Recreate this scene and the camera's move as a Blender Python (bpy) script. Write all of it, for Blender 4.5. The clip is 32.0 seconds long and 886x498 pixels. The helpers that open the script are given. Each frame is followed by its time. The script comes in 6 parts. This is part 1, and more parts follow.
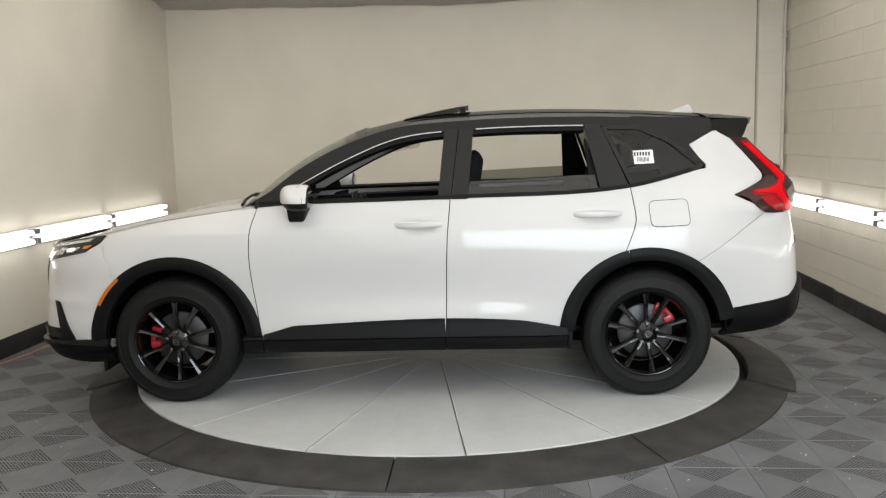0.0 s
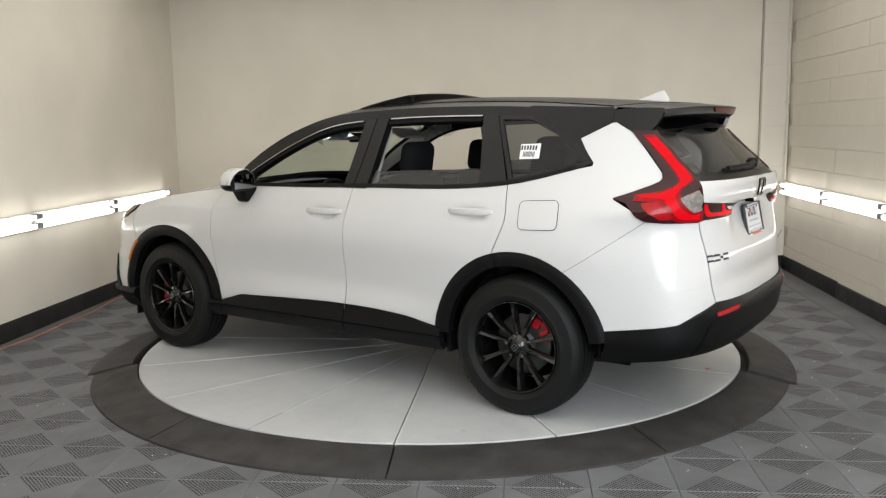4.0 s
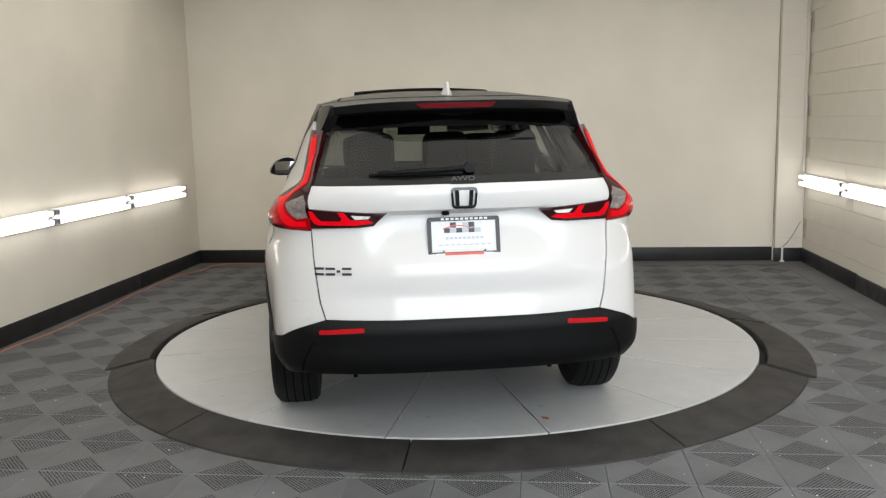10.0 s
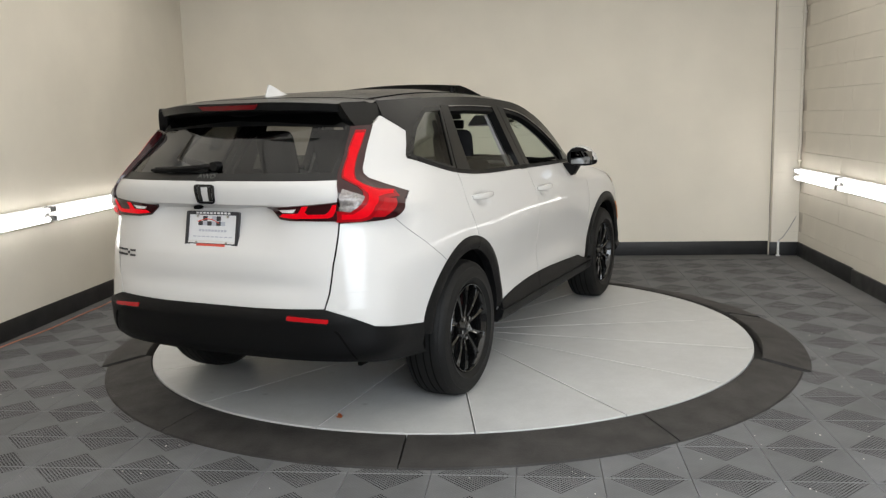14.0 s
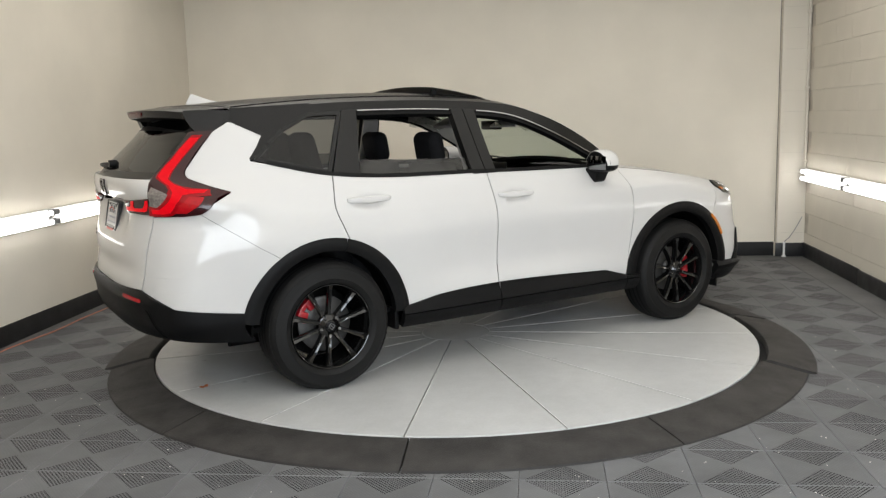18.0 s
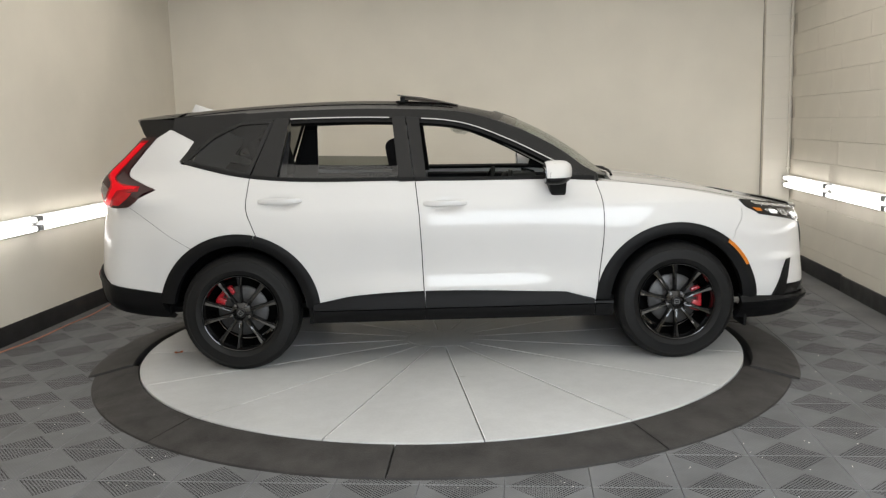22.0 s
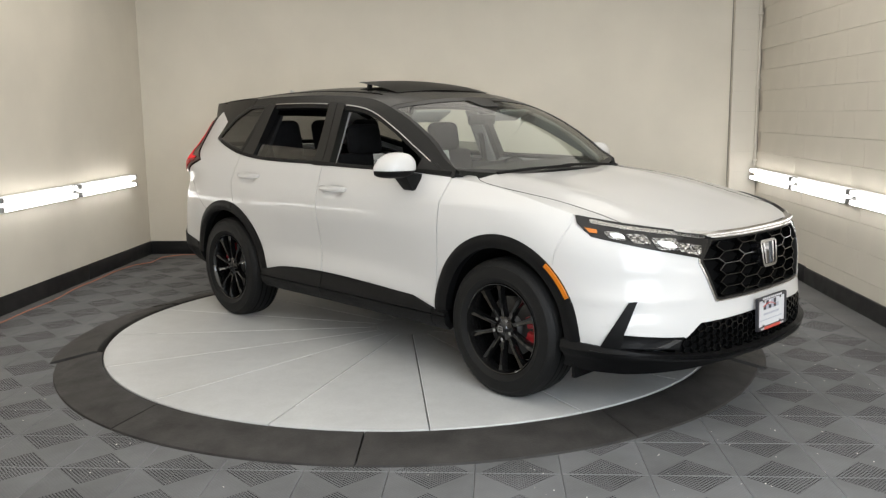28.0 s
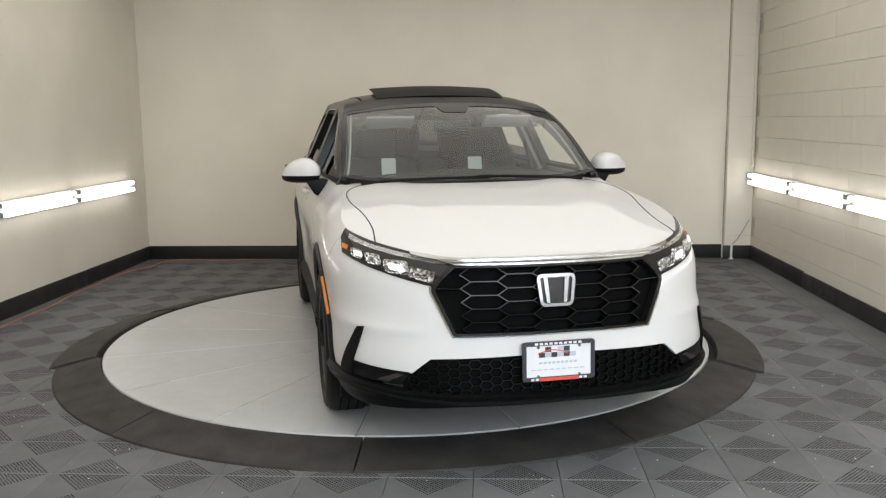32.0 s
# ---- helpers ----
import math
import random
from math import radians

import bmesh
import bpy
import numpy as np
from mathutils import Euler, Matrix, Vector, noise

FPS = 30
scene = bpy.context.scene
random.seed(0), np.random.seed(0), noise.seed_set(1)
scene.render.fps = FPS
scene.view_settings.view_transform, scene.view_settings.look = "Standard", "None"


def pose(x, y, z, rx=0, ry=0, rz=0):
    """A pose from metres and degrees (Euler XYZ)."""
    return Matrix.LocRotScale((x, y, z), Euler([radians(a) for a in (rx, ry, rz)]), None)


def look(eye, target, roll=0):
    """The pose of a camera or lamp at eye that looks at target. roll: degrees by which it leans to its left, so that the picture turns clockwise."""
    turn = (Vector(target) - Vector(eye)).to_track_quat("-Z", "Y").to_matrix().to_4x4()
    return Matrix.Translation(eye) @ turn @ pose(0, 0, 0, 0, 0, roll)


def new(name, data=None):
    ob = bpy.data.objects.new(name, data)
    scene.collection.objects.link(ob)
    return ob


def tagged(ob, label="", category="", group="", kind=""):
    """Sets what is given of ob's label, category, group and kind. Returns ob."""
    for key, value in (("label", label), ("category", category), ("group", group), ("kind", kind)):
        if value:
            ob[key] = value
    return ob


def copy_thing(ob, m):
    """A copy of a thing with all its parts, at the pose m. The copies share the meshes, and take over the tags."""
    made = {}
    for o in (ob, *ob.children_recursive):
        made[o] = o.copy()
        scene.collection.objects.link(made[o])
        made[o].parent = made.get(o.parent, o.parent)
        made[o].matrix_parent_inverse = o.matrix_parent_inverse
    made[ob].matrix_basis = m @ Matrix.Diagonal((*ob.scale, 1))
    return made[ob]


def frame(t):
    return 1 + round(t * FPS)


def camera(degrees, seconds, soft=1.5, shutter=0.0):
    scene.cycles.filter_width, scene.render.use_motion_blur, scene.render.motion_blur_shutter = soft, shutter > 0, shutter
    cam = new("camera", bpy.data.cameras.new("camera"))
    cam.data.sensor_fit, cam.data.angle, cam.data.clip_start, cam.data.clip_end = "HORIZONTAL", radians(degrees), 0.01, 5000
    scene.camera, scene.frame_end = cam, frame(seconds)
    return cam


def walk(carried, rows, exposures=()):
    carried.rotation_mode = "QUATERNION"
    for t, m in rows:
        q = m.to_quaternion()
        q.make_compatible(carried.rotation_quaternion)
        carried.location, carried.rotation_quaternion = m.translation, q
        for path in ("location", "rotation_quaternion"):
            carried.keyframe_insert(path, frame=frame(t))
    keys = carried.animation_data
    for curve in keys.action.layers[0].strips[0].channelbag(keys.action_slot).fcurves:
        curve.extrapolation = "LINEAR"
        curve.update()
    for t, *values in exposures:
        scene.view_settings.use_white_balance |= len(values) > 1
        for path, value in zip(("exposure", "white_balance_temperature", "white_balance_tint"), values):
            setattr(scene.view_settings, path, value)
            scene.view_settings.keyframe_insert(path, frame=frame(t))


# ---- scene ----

# ---- camera: a hand-held phone in front of a turntable; origin on the turntable's axis, floor at z 0
cam = camera(54.64, 32.0, soft=1.3)


def aim(x, y, z, yaw, pitch, roll):
    """Pose from a place, a heading from +y (to the left), a pitch (up) and a roll."""
    a, b = radians(yaw), radians(pitch)
    way = Vector((-math.sin(a) * math.cos(b), math.cos(a) * math.cos(b), math.sin(b)))
    eye = Vector((x, y, z))
    return look(eye, eye + way, roll)


walk(cam, [(row[0], aim(*row[1:])) for row in (
    (0, -0.2738, -5.8981, 1.5501, -3.128, -7.364, -1.405),
    (0.5, -0.2736, -5.8980, 1.5497, -3.132, -7.429, -1.319),
    (1, -0.2732, -5.8977, 1.5490, -3.144, -7.499, -1.255),
    (1.5, -0.2726, -5.8973, 1.5480, -3.170, -7.583, -1.174),
    (2, -0.2718, -5.8969, 1.5468, -3.168, -7.657, -1.110),
    (2.5, -0.2711, -5.8965, 1.5457, -3.140, -7.761, -0.971),
    (3, -0.2707, -5.8960, 1.5448, -3.094, -7.844, -0.882),
    (3.5, -0.2708, -5.8949, 1.5443, -2.999, -7.949, -0.838),
    (5.5, -0.2769, -5.8747, 1.5428, -2.860, -8.419, -0.934),
    (6, -0.2768, -5.8714, 1.5420, -2.832, -8.536, -0.920),
    (6.5, -0.2764, -5.8690, 1.5411, -2.795, -8.634, -0.931),
    (7, -0.2757, -5.8673, 1.5400, -2.715, -8.692, -0.890),
    (7.5, -0.2749, -5.8663, 1.5388, -2.631, -8.717, -0.878),
    (8, -0.2738, -5.8662, 1.5377, -2.500, -8.705, -0.920),
    (8.5, -0.2727, -5.8667, 1.5370, -2.358, -8.643, -1.026),
    (9, -0.2714, -5.8675, 1.5369, -2.193, -8.544, -1.119),
    (9.5, -0.2701, -5.8684, 1.5376, -2.013, -8.469, -1.210),
    (10, -0.2690, -5.8697, 1.5388, -1.891, -8.429, -1.297),
    (10.5, -0.2680, -5.8716, 1.5404, -1.800, -8.423, -1.355),
    (11, -0.2670, -5.8743, 1.5419, -1.727, -8.399, -1.377),
    (11.5, -0.2659, -5.8775, 1.5432, -1.679, -8.409, -1.387),
    (12, -0.2645, -5.8805, 1.5442, -1.642, -8.454, -1.404),
    (12.5, -0.2626, -5.8826, 1.5449, -1.680, -8.517, -1.422),
    (13, -0.2603, -5.8835, 1.5454, -1.776, -8.618, -1.443),
    (13.5, -0.2579, -5.8832, 1.5457, -1.909, -8.707, -1.463),
    (14, -0.2556, -5.8819, 1.5458, -2.018, -8.783, -1.462),
    (14.5, -0.2533, -5.8794, 1.5459, -2.054, -8.813, -1.516),
    (16.5, -0.2433, -5.8609, 1.5462, -1.720, -8.711, -1.574),
    (17, -0.2416, -5.8604, 1.5463, -1.660, -8.720, -1.581),
    (17.5, -0.2399, -5.8607, 1.5465, -1.654, -8.727, -1.588),
    (18, -0.2378, -5.8616, 1.5468, -1.628, -8.692, -1.648),
    (18.5, -0.2356, -5.8628, 1.5474, -1.640, -8.616, -1.696),
    (19, -0.2335, -5.8644, 1.5482, -1.691, -8.507, -1.716),
    (19.5, -0.2316, -5.8662, 1.5490, -1.781, -8.432, -1.765),
    (20, -0.2304, -5.8678, 1.5495, -1.887, -8.333, -1.756),
    (20.5, -0.2301, -5.8689, 1.5495, -2.024, -8.303, -1.748),
    (21, -0.2308, -5.8693, 1.5490, -2.190, -8.301, -1.696),
    (21.5, -0.2325, -5.8690, 1.5486, -2.365, -8.303, -1.682),
    (22, -0.2347, -5.8683, 1.5486, -2.572, -8.302, -1.588),
    (22.5, -0.2371, -5.8675, 1.5492, -2.761, -8.315, -1.504),
    (23, -0.2390, -5.8664, 1.5498, -2.877, -8.327, -1.425),
    (23.5, -0.2402, -5.8650, 1.5500, -2.972, -8.375, -1.363),
    (24, -0.2406, -5.8632, 1.5497, -3.048, -8.475, -1.340),
    (24.5, -0.2405, -5.8612, 1.5490, -3.129, -8.595, -1.226),
    (25, -0.2403, -5.8590, 1.5481, -3.272, -8.673, -1.190),
    (25.5, -0.2408, -5.8565, 1.5465, -3.467, -8.772, -1.100),
    (27.5, -0.2565, -5.8434, 1.5272, -4.570, -8.955, -0.708),
    (28, -0.2574, -5.8428, 1.5267, -4.798, -8.986, -0.667),
    (28.5, -0.2574, -5.8426, 1.5274, -4.981, -9.001, -0.635),
    (29, -0.2572, -5.8425, 1.5283, -5.092, -9.062, -0.559),
    (29.5, -0.2572, -5.8427, 1.5291, -5.163, -9.091, -0.475),
    (30, -0.2576, -5.8435, 1.5299, -5.205, -9.088, -0.435),
    (30.5, -0.2582, -5.8449, 1.5307, -5.213, -8.999, -0.451),
    (31, -0.2589, -5.8468, 1.5317, -5.170, -8.891, -0.487),
    (31.5, -0.2592, -5.8487, 1.5328, -5.090, -8.766, -0.554),
    (32, -0.2591, -5.8502, 1.5338, -4.910, -8.691, -0.681))],
    exposures=[(0.0, -0.03), (6.0, 0.02), (9.0, -0.03), (13.0, -0.02), (18.0, 0.03), (21.0, -0.01), (25.0, 0.04), (29.0, 0.07), (32.0, -0.04)])

# ---- light: overcast daylight from the open shutter behind the camera, and wall tubes
world = bpy.data.worlds.new("world")
world.use_nodes = True
scene.world = world
nt = world.node_tree
sky = nt.nodes.new("ShaderNodeTexSky")
sky.sky_type, sky.sun_disc = "NISHITA", False
sky.sun_elevation, sky.sun_rotation = radians(50), radians(200)
nt.nodes["Background"].inputs["Strength"].default_value = 0.10
nt.links.new(sky.outputs["Color"], nt.nodes["Background"].inputs["Color"])

ROOM = pose(0, 0, 0, 0, 0, -8.2)      # the room is turned a little against the view
UL, UR, VB, VF, ZC = -3.27, 3.35, 3.52, -6.5, 3.20
sun = new("sun", bpy.data.lights.new("sun", "SUN"))
sun.data.energy, sun.data.angle, sun.data.color = 1.0, radians(20), (1.0, 0.96, 0.9)
sun.matrix_basis = look((0, -20, 24), (0, -9, 0))
door_light = new("door_light", bpy.data.lights.new("door_light", "AREA"))
door_light.data.shape, door_light.data.size, door_light.data.size_y = "RECTANGLE", 2.8, 2.7
door_light.data.energy, door_light.data.color = 200.0, (0.85, 0.925, 1.0)
door_light.matrix_basis = ROOM @ look((1.9, VF + 0.3, 1.75), (1.7, VF + 3.4, 0.0))


# ---- materials
def mat(name, color, rough=0.5, metal=0.0, coat=0.0, vary=0.0, scale=8.0, bump=0.0, bump_scale=60.0,
        emit=None, strength=0.0, glass=0.0, spec=0.5, rough_vary=0.0):
    m = bpy.data.materials.new(name)
    m.use_nodes = True
    n, l = m.node_tree.nodes, m.node_tree.links
    b = n["Principled BSDF"]
    b.inputs["Base Color"].default_value = (*color, 1)
    b.inputs["Roughness"].default_value = rough
    b.inputs["Metallic"].default_value = metal
    b.inputs["Coat Weight"].default_value = coat
    b.inputs["Coat Roughness"].default_value = 0.02
    b.inputs["Specular IOR Level"].default_value = spec
    if emit:
        b.inputs["Emission Color"].default_value = (*emit, 1)
        b.inputs["Emission Strength"].default_value = strength
    if glass:
        b.inputs["Transmission Weight"].default_value = glass
    if vary or bump or rough_vary:
        co = n.new("ShaderNodeTexCoord")
    if vary:
        t = n.new("ShaderNodeTexNoise")
        t.inputs["Scale"].default_value, t.inputs["Detail"].default_value = scale, 6
        r = n.new("ShaderNodeMapRange")
        r.inputs["From Min"].default_value, r.inputs["From Max"].default_value = 0.3, 0.7
        r.inputs["To Min"].default_value, r.inputs["To Max"].default_value = 1 - vary, 1 + vary
        x = n.new("ShaderNodeVectorMath")
        x.operation = "SCALE"
        x.inputs[0].default_value = color
        l.new(co.outputs["Object"], t.inputs["Vector"])
        l.new(t.outputs["Fac"], r.inputs["Value"])
        l.new(r.outputs["Result"], x.inputs["Scale"])
        l.new(x.outputs["Vector"], b.inputs["Base Color"])
    if rough_vary:
        t = n.new("ShaderNodeTexNoise")
        t.inputs["Scale"].default_value, t.inputs["Detail"].default_value = scale * 1.7, 4
        r = n.new("ShaderNodeMapRange")
        r.inputs["To Min"].default_value, r.inputs["To Max"].default_value = max(0.02, rough - rough_vary), rough + rough_vary
        l.new(co.outputs["Object"], t.inputs["Vector"])
        l.new(t.outputs["Fac"], r.inputs["Value"])
        l.new(r.outputs["Result"], b.inputs["Roughness"])
    if bump:
        t = n.new("ShaderNodeTexNoise")
        t.inputs["Scale"].default_value, t.inputs["Detail"].default_value = bump_scale, 5
        d = n.new("ShaderNodeBump")
        d.inputs["Strength"].default_value, d.inputs["Distance"].default_value = bump, 0.01
        l.new(co.outputs["Object"], t.inputs["Vector"])
        l.new(t.outputs["Fac"], d.inputs["Height"])
        l.new(d.outputs["Normal"], b.inputs["Normal"])
    return m


def tile_material():
    """Grey plastic floor tile: two of its four triangles are pierced by rows of slots."""
    m = mat("tile_plastic", (0.13, 0.13, 0.132), 0.55, rough_vary=0.12, scale=9)
    n, l = m.node_tree.nodes, m.node_tree.links
    b = n["Principled BSDF"]
    co = n.new("ShaderNodeTexCoord")
    sep = n.new("ShaderNodeSeparateXYZ")
    l.new(co.outputs["Object"], sep.inputs[0])

    def op(kind, a, c=None):
        k = n.new("ShaderNodeMath")
        k.operation = kind
        for i, v in enumerate((a, c)):
            if v is None:
                continue
            if isinstance(v, (int, float)):
                k.inputs[i].default_value = v
            else:
                l.new(v, k.inputs[i])
        return k.outputs[0]
    x, y = sep.outputs["X"], sep.outputs["Y"]
    ax, ay = op("ABSOLUTE", x), op("ABSOLUTE", y)
    inside = op("GREATER_THAN", op("SUBTRACT", ay, ax), 0.010)
    edge = op("LESS_THAN", ay, 0.180)
    slot = op("LESS_THAN", op("FRACT", op("DIVIDE", op("SUBTRACT", ay, ax), 0.0196)), 0.54)
    dash = op("LESS_THAN", op("FRACT", op("DIVIDE", op("ADD", ay, ax), 0.0186)), 0.60)
    hole = op("MULTIPLY", op("MULTIPLY", slot, dash), op("MULTIPLY", inside, edge))
    rib = op("LESS_THAN", op("FRACT", op("DIVIDE", op("ABSOLUTE", op("SUBTRACT", ay, ax)), 0.0196)), 0.5)
    # lighter tile rim: light caught on the rounded edges, put into the colour
    rim_glint = op("GREATER_THAN", op("MAXIMUM", ax, ay), 0.1815)
    info = n.new("ShaderNodeObjectInfo")
    noise_t = n.new("ShaderNodeTexNoise")
    noise_t.inputs["Scale"].default_value, noise_t.inputs["Detail"].default_value = 3.0, 8
    geo = n.new("ShaderNodeNewGeometry")
    l.new(geo.outputs["Position"], noise_t.inputs["Vector"])
    tone = op("ADD", op("MULTIPLY", info.outputs["Random"], 0.18), op("MULTIPLY", noise_t.outputs["Fac"], 0.7))
    tone = op("ADD", tone, op("MULTIPLY", rib, 0.05))
    tone = op("ADD", tone, op("MULTIPLY", rim_glint, 0.35))
    tone = op("ADD", tone, 0.55)
    mix = n.new("ShaderNodeMix")
    mix.data_type = "RGBA"
    sc = n.new("ShaderNodeVectorMath")
    sc.operation = "SCALE"
    sc.inputs[0].default_value = (0.122, 0.124, 0.128)
    l.new(tone, sc.inputs["Scale"])
    l.new(hole, mix.inputs["Factor"])
    l.new(sc.outputs["Vector"], mix.inputs["A"])
    mix.inputs["B"].default_value = (0.008, 0.008, 0.0085, 1)
    l.new(mix.outputs["Result"], b.inputs["Base Color"])
    l.new(op("SUBTRACT", 0.09, op("MULTIPLY", hole, 0.08)), b.inputs["Specular IOR Level"])
    bump = n.new("ShaderNodeBump")
    bump.inputs["Strength"].default_value, bump.inputs["Distance"].default_value = 0.6, 0.004
    h = op("SUBTRACT", op("MULTIPLY", rib, 0.12), hole)
    l.new(h, bump.inputs["Height"])
    l.new(bump.outputs["Normal"], b.inputs["Normal"])
    return m


def deck_material():
    """Grey painted steel plates: cloudy wear, fine scuffs and a few dark spots."""
    m = mat("grey_painted_steel_deck", (0.445, 0.452, 0.452), 0.36, bump=0.05, bump_scale=90, rough_vary=0.10, scale=1.6)
    n, l = m.node_tree.nodes, m.node_tree.links
    b = n["Principled BSDF"]
    co = n.new("ShaderNodeTexCoord")

    def scaled(socket, lo, hi, a=0.3, c=0.7):
        r = n.new("ShaderNodeMapRange")
        r.inputs["From Min"].default_value, r.inputs["From Max"].default_value = a, c
        r.inputs["To Min"].default_value, r.inputs["To Max"].default_value = lo, hi
        l.new(socket, r.inputs["Value"])
        return r.outputs["Result"]

    def times(a, c):
        k = n.new("ShaderNodeMath")
        k.operation = "MULTIPLY"
        l.new(a, k.inputs[0])
        l.new(c, k.inputs[1])
        return k.outputs[0]
    tone = None
    for sc, lo, hi in ((1.4, 0.92, 1.06), (11.0, 0.96, 1.04), (75.0, 0.965, 1.035)):
        t = n.new("ShaderNodeTexNoise")
        t.inputs["Scale"].default_value, t.inputs["Detail"].default_value = sc, 5
        l.new(co.outputs["Object"], t.inputs["Vector"])
        k = scaled(t.outputs["Fac"], lo, hi)
        tone = k if tone is None else times(tone, k)
    v = n.new("ShaderNodeTexVoronoi")
    v.inputs["Scale"].default_value = 3.2
    l.new(co.outputs["Object"], v.inputs["Vector"])
    tone = times(tone, scaled(v.outputs["Distance"], 0.72, 1.0, 0.02, 0.075))
    x = n.new("ShaderNodeVectorMath")
    x.operation = "SCALE"
    x.inputs[0].default_value = (0.445, 0.452, 0.452)
    l.new(tone, x.inputs["Scale"])
    l.new(x.outputs["Vector"], b.inputs["Base Color"])
    return m


WALL = mat("painted_drywall", (0.745, 0.694, 0.602), 0.75, vary=0.045, scale=1.6, bump=0.14, bump_scale=160)
BLOCK = mat("painted_block", (0.70, 0.655, 0.572), 0.7, vary=0.03, scale=2.0, bump=0.10, bump_scale=150)
JOINT = mat("block_joint", (0.58, 0.54, 0.47), 0.8, vary=0.25, scale=6, bump=0.3)
CRACK_SHADE = mat("crack_shade", (0.30, 0.27, 0.23), 0.8, vary=0.5, scale=9)
CEIL = mat("ceiling_paint", (0.85, 0.82, 0.77), 0.8, vary=0.04, scale=1.5, bump=0.1, bump_scale=80)
BASE = mat("black_vinyl_base", (0.012, 0.012, 0.013), 0.45, vary=0.3, scale=5, rough_vary=0.12)
SLAB = mat("concrete_slab", (0.10, 0.10, 0.10), 0.7, vary=0.2, scale=3, bump=0.3)
TILE = tile_material()
RUBBER = mat("black_rubber_ramp", (0.031, 0.029, 0.0275), 0.7, spec=0.30, vary=0.38, scale=6, bump=0.25, bump_scale=220, rough_vary=0.1)
DARK = mat("dark_gap", (0.006, 0.006, 0.006), 0.8)
DECK = deck_material()
EDGE = mat("bare_plate_edge", (0.80, 0.81, 0.80), 0.35, metal=0.3)
GRIT = mat("pale_grit", (0.62, 0.60, 0.56), 0.8)
SEAM = mat("deck_seam", (0.16, 0.16, 0.16), 0.6)
TUBE = mat("fluorescent_tube", (0.9, 0.9, 0.9), 0.4, emit=(1.0, 0.97, 0.93), strength=4.8)
# glow of the unseen ceiling panels, added to light the bay
CEILING_FILL = mat("ceiling_fill_glow", (0.85, 0.83, 0.78), 0.5, emit=(1.0, 0.965, 0.905), strength=1.14)
CEILING_FILL_DIM = mat("ceiling_fill_glow_dim", (0.85, 0.83, 0.78), 0.5, emit=(1.0, 0.955, 0.88), strength=0.90)
FIXTURE = mat("white_enamel", (0.75, 0.75, 0.74), 0.4, vary=0.04)
CLIP = mat("grey_socket", (0.25, 0.25, 0.25), 0.5)
ORANGE = mat("orange_cord", (0.55, 0.21, 0.12), 0.55, vary=0.1, scale=30)
LEAF = mat("dry_leaf", (0.55, 0.16, 0.05), 0.7, vary=0.3, scale=40)
ASPHALT = mat("asphalt", (0.06, 0.06, 0.06), 0.85, vary=0.2, scale=4, bump=0.4)

PAINT = mat("white_pearl_paint", (0.555, 0.548, 0.54), 0.5, coat=0.75, spec=0.15, vary=0.012, scale=3)
BLACK_PAINT = mat("black_gloss_paint", (0.006, 0.006, 0.006), 0.26, coat=0.0, spec=0.26, vary=0.1, scale=3)
GLOSS = mat("satin_black", (0.006, 0.006, 0.006), 0.30, spec=0.3)
GRILLE = mat("gloss_black_grille", (0.003, 0.003, 0.003), 0.16, spec=0.24)
CLAD = mat("black_textured_plastic", (0.004, 0.004, 0.0043), 0.5, spec=0.15, vary=0.10, scale=14, bump=0.12, bump_scale=700)
UNDER = mat("underbody_black", (0.003, 0.003, 0.003), 0.8, spec=0.06)
TYRE = mat("tyre_rubber", (0.005, 0.005, 0.005), 0.62, spec=0.24, vary=0.15, scale=20, bump=0.08, bump_scale=200)
RIM = mat("gloss_black_alloy", (0.004, 0.004, 0.004), 0.07, coat=0.0, spec=0.55)
CHROME = mat("chrome", (0.46, 0.46, 0.465), 0.16, metal=1.0)
BADGE_METAL = mat("satin_badge_metal", (0.27, 0.27, 0.275), 0.24, metal=1.0)
SILVER = mat("brake_steel", (0.085, 0.083, 0.082), 0.5, metal=0.9, vary=0.1, scale=30)
RED = mat("red_caliper", (0.36, 0.003, 0.010), 0.35, coat=0.2)
REFLECTOR = mat("red_reflector", (0.38, 0.004, 0.008), 0.2, spec=0.3)
BRAKE_LENS = mat("dark_red_lens", (0.10, 0.002, 0.004), 0.2, spec=0.3)
RED_GLOW = mat("red_light_bar", (0.20, 0.0, 0.002), 0.3, spec=0.1, emit=(1.0, 0.002, 0.012), strength=0.55, vary=0.25, scale=45)
RED_HALO = mat("red_bar_halo", (0.14, 0.0, 0.002), 0.2, spec=0.25, emit=(1.0, 0.002, 0.012), strength=0.14)
SMOKE = mat("smoked_lens", (0.024, 0.002, 0.003), 0.12, coat=0.0, spec=0.4)
RED_FIELD = mat("lit_red_lens", (0.22, 0.002, 0.005), 0.15, spec=0.3, emit=(1.0, 0.004, 0.014), strength=0.16, vary=0.25, scale=45)
CLEAR_LENS = mat("clear_lens", (0.80, 0.81, 0.82), 0.22, metal=0.3, coat=1.0, vary=0.25, scale=60)
REVERSE_LENS = mat("ribbed_clear_lens", (0.20, 0.18, 0.17), 0.35, metal=0.3, coat=0.15, vary=0.4, scale=90)
LAMP_BLACK = mat("lamp_housing", (0.006, 0.006, 0.007), 0.10, coat=0.25, spec=0.3)
DRL = mat("lit_lamp_strip", (0.9, 0.9, 0.9), 0.3, emit=(0.95, 0.98, 1.0), strength=1.2)
AMBER = mat("amber_marker", (0.52, 0.15, 0.006), 0.3, coat=0.1)
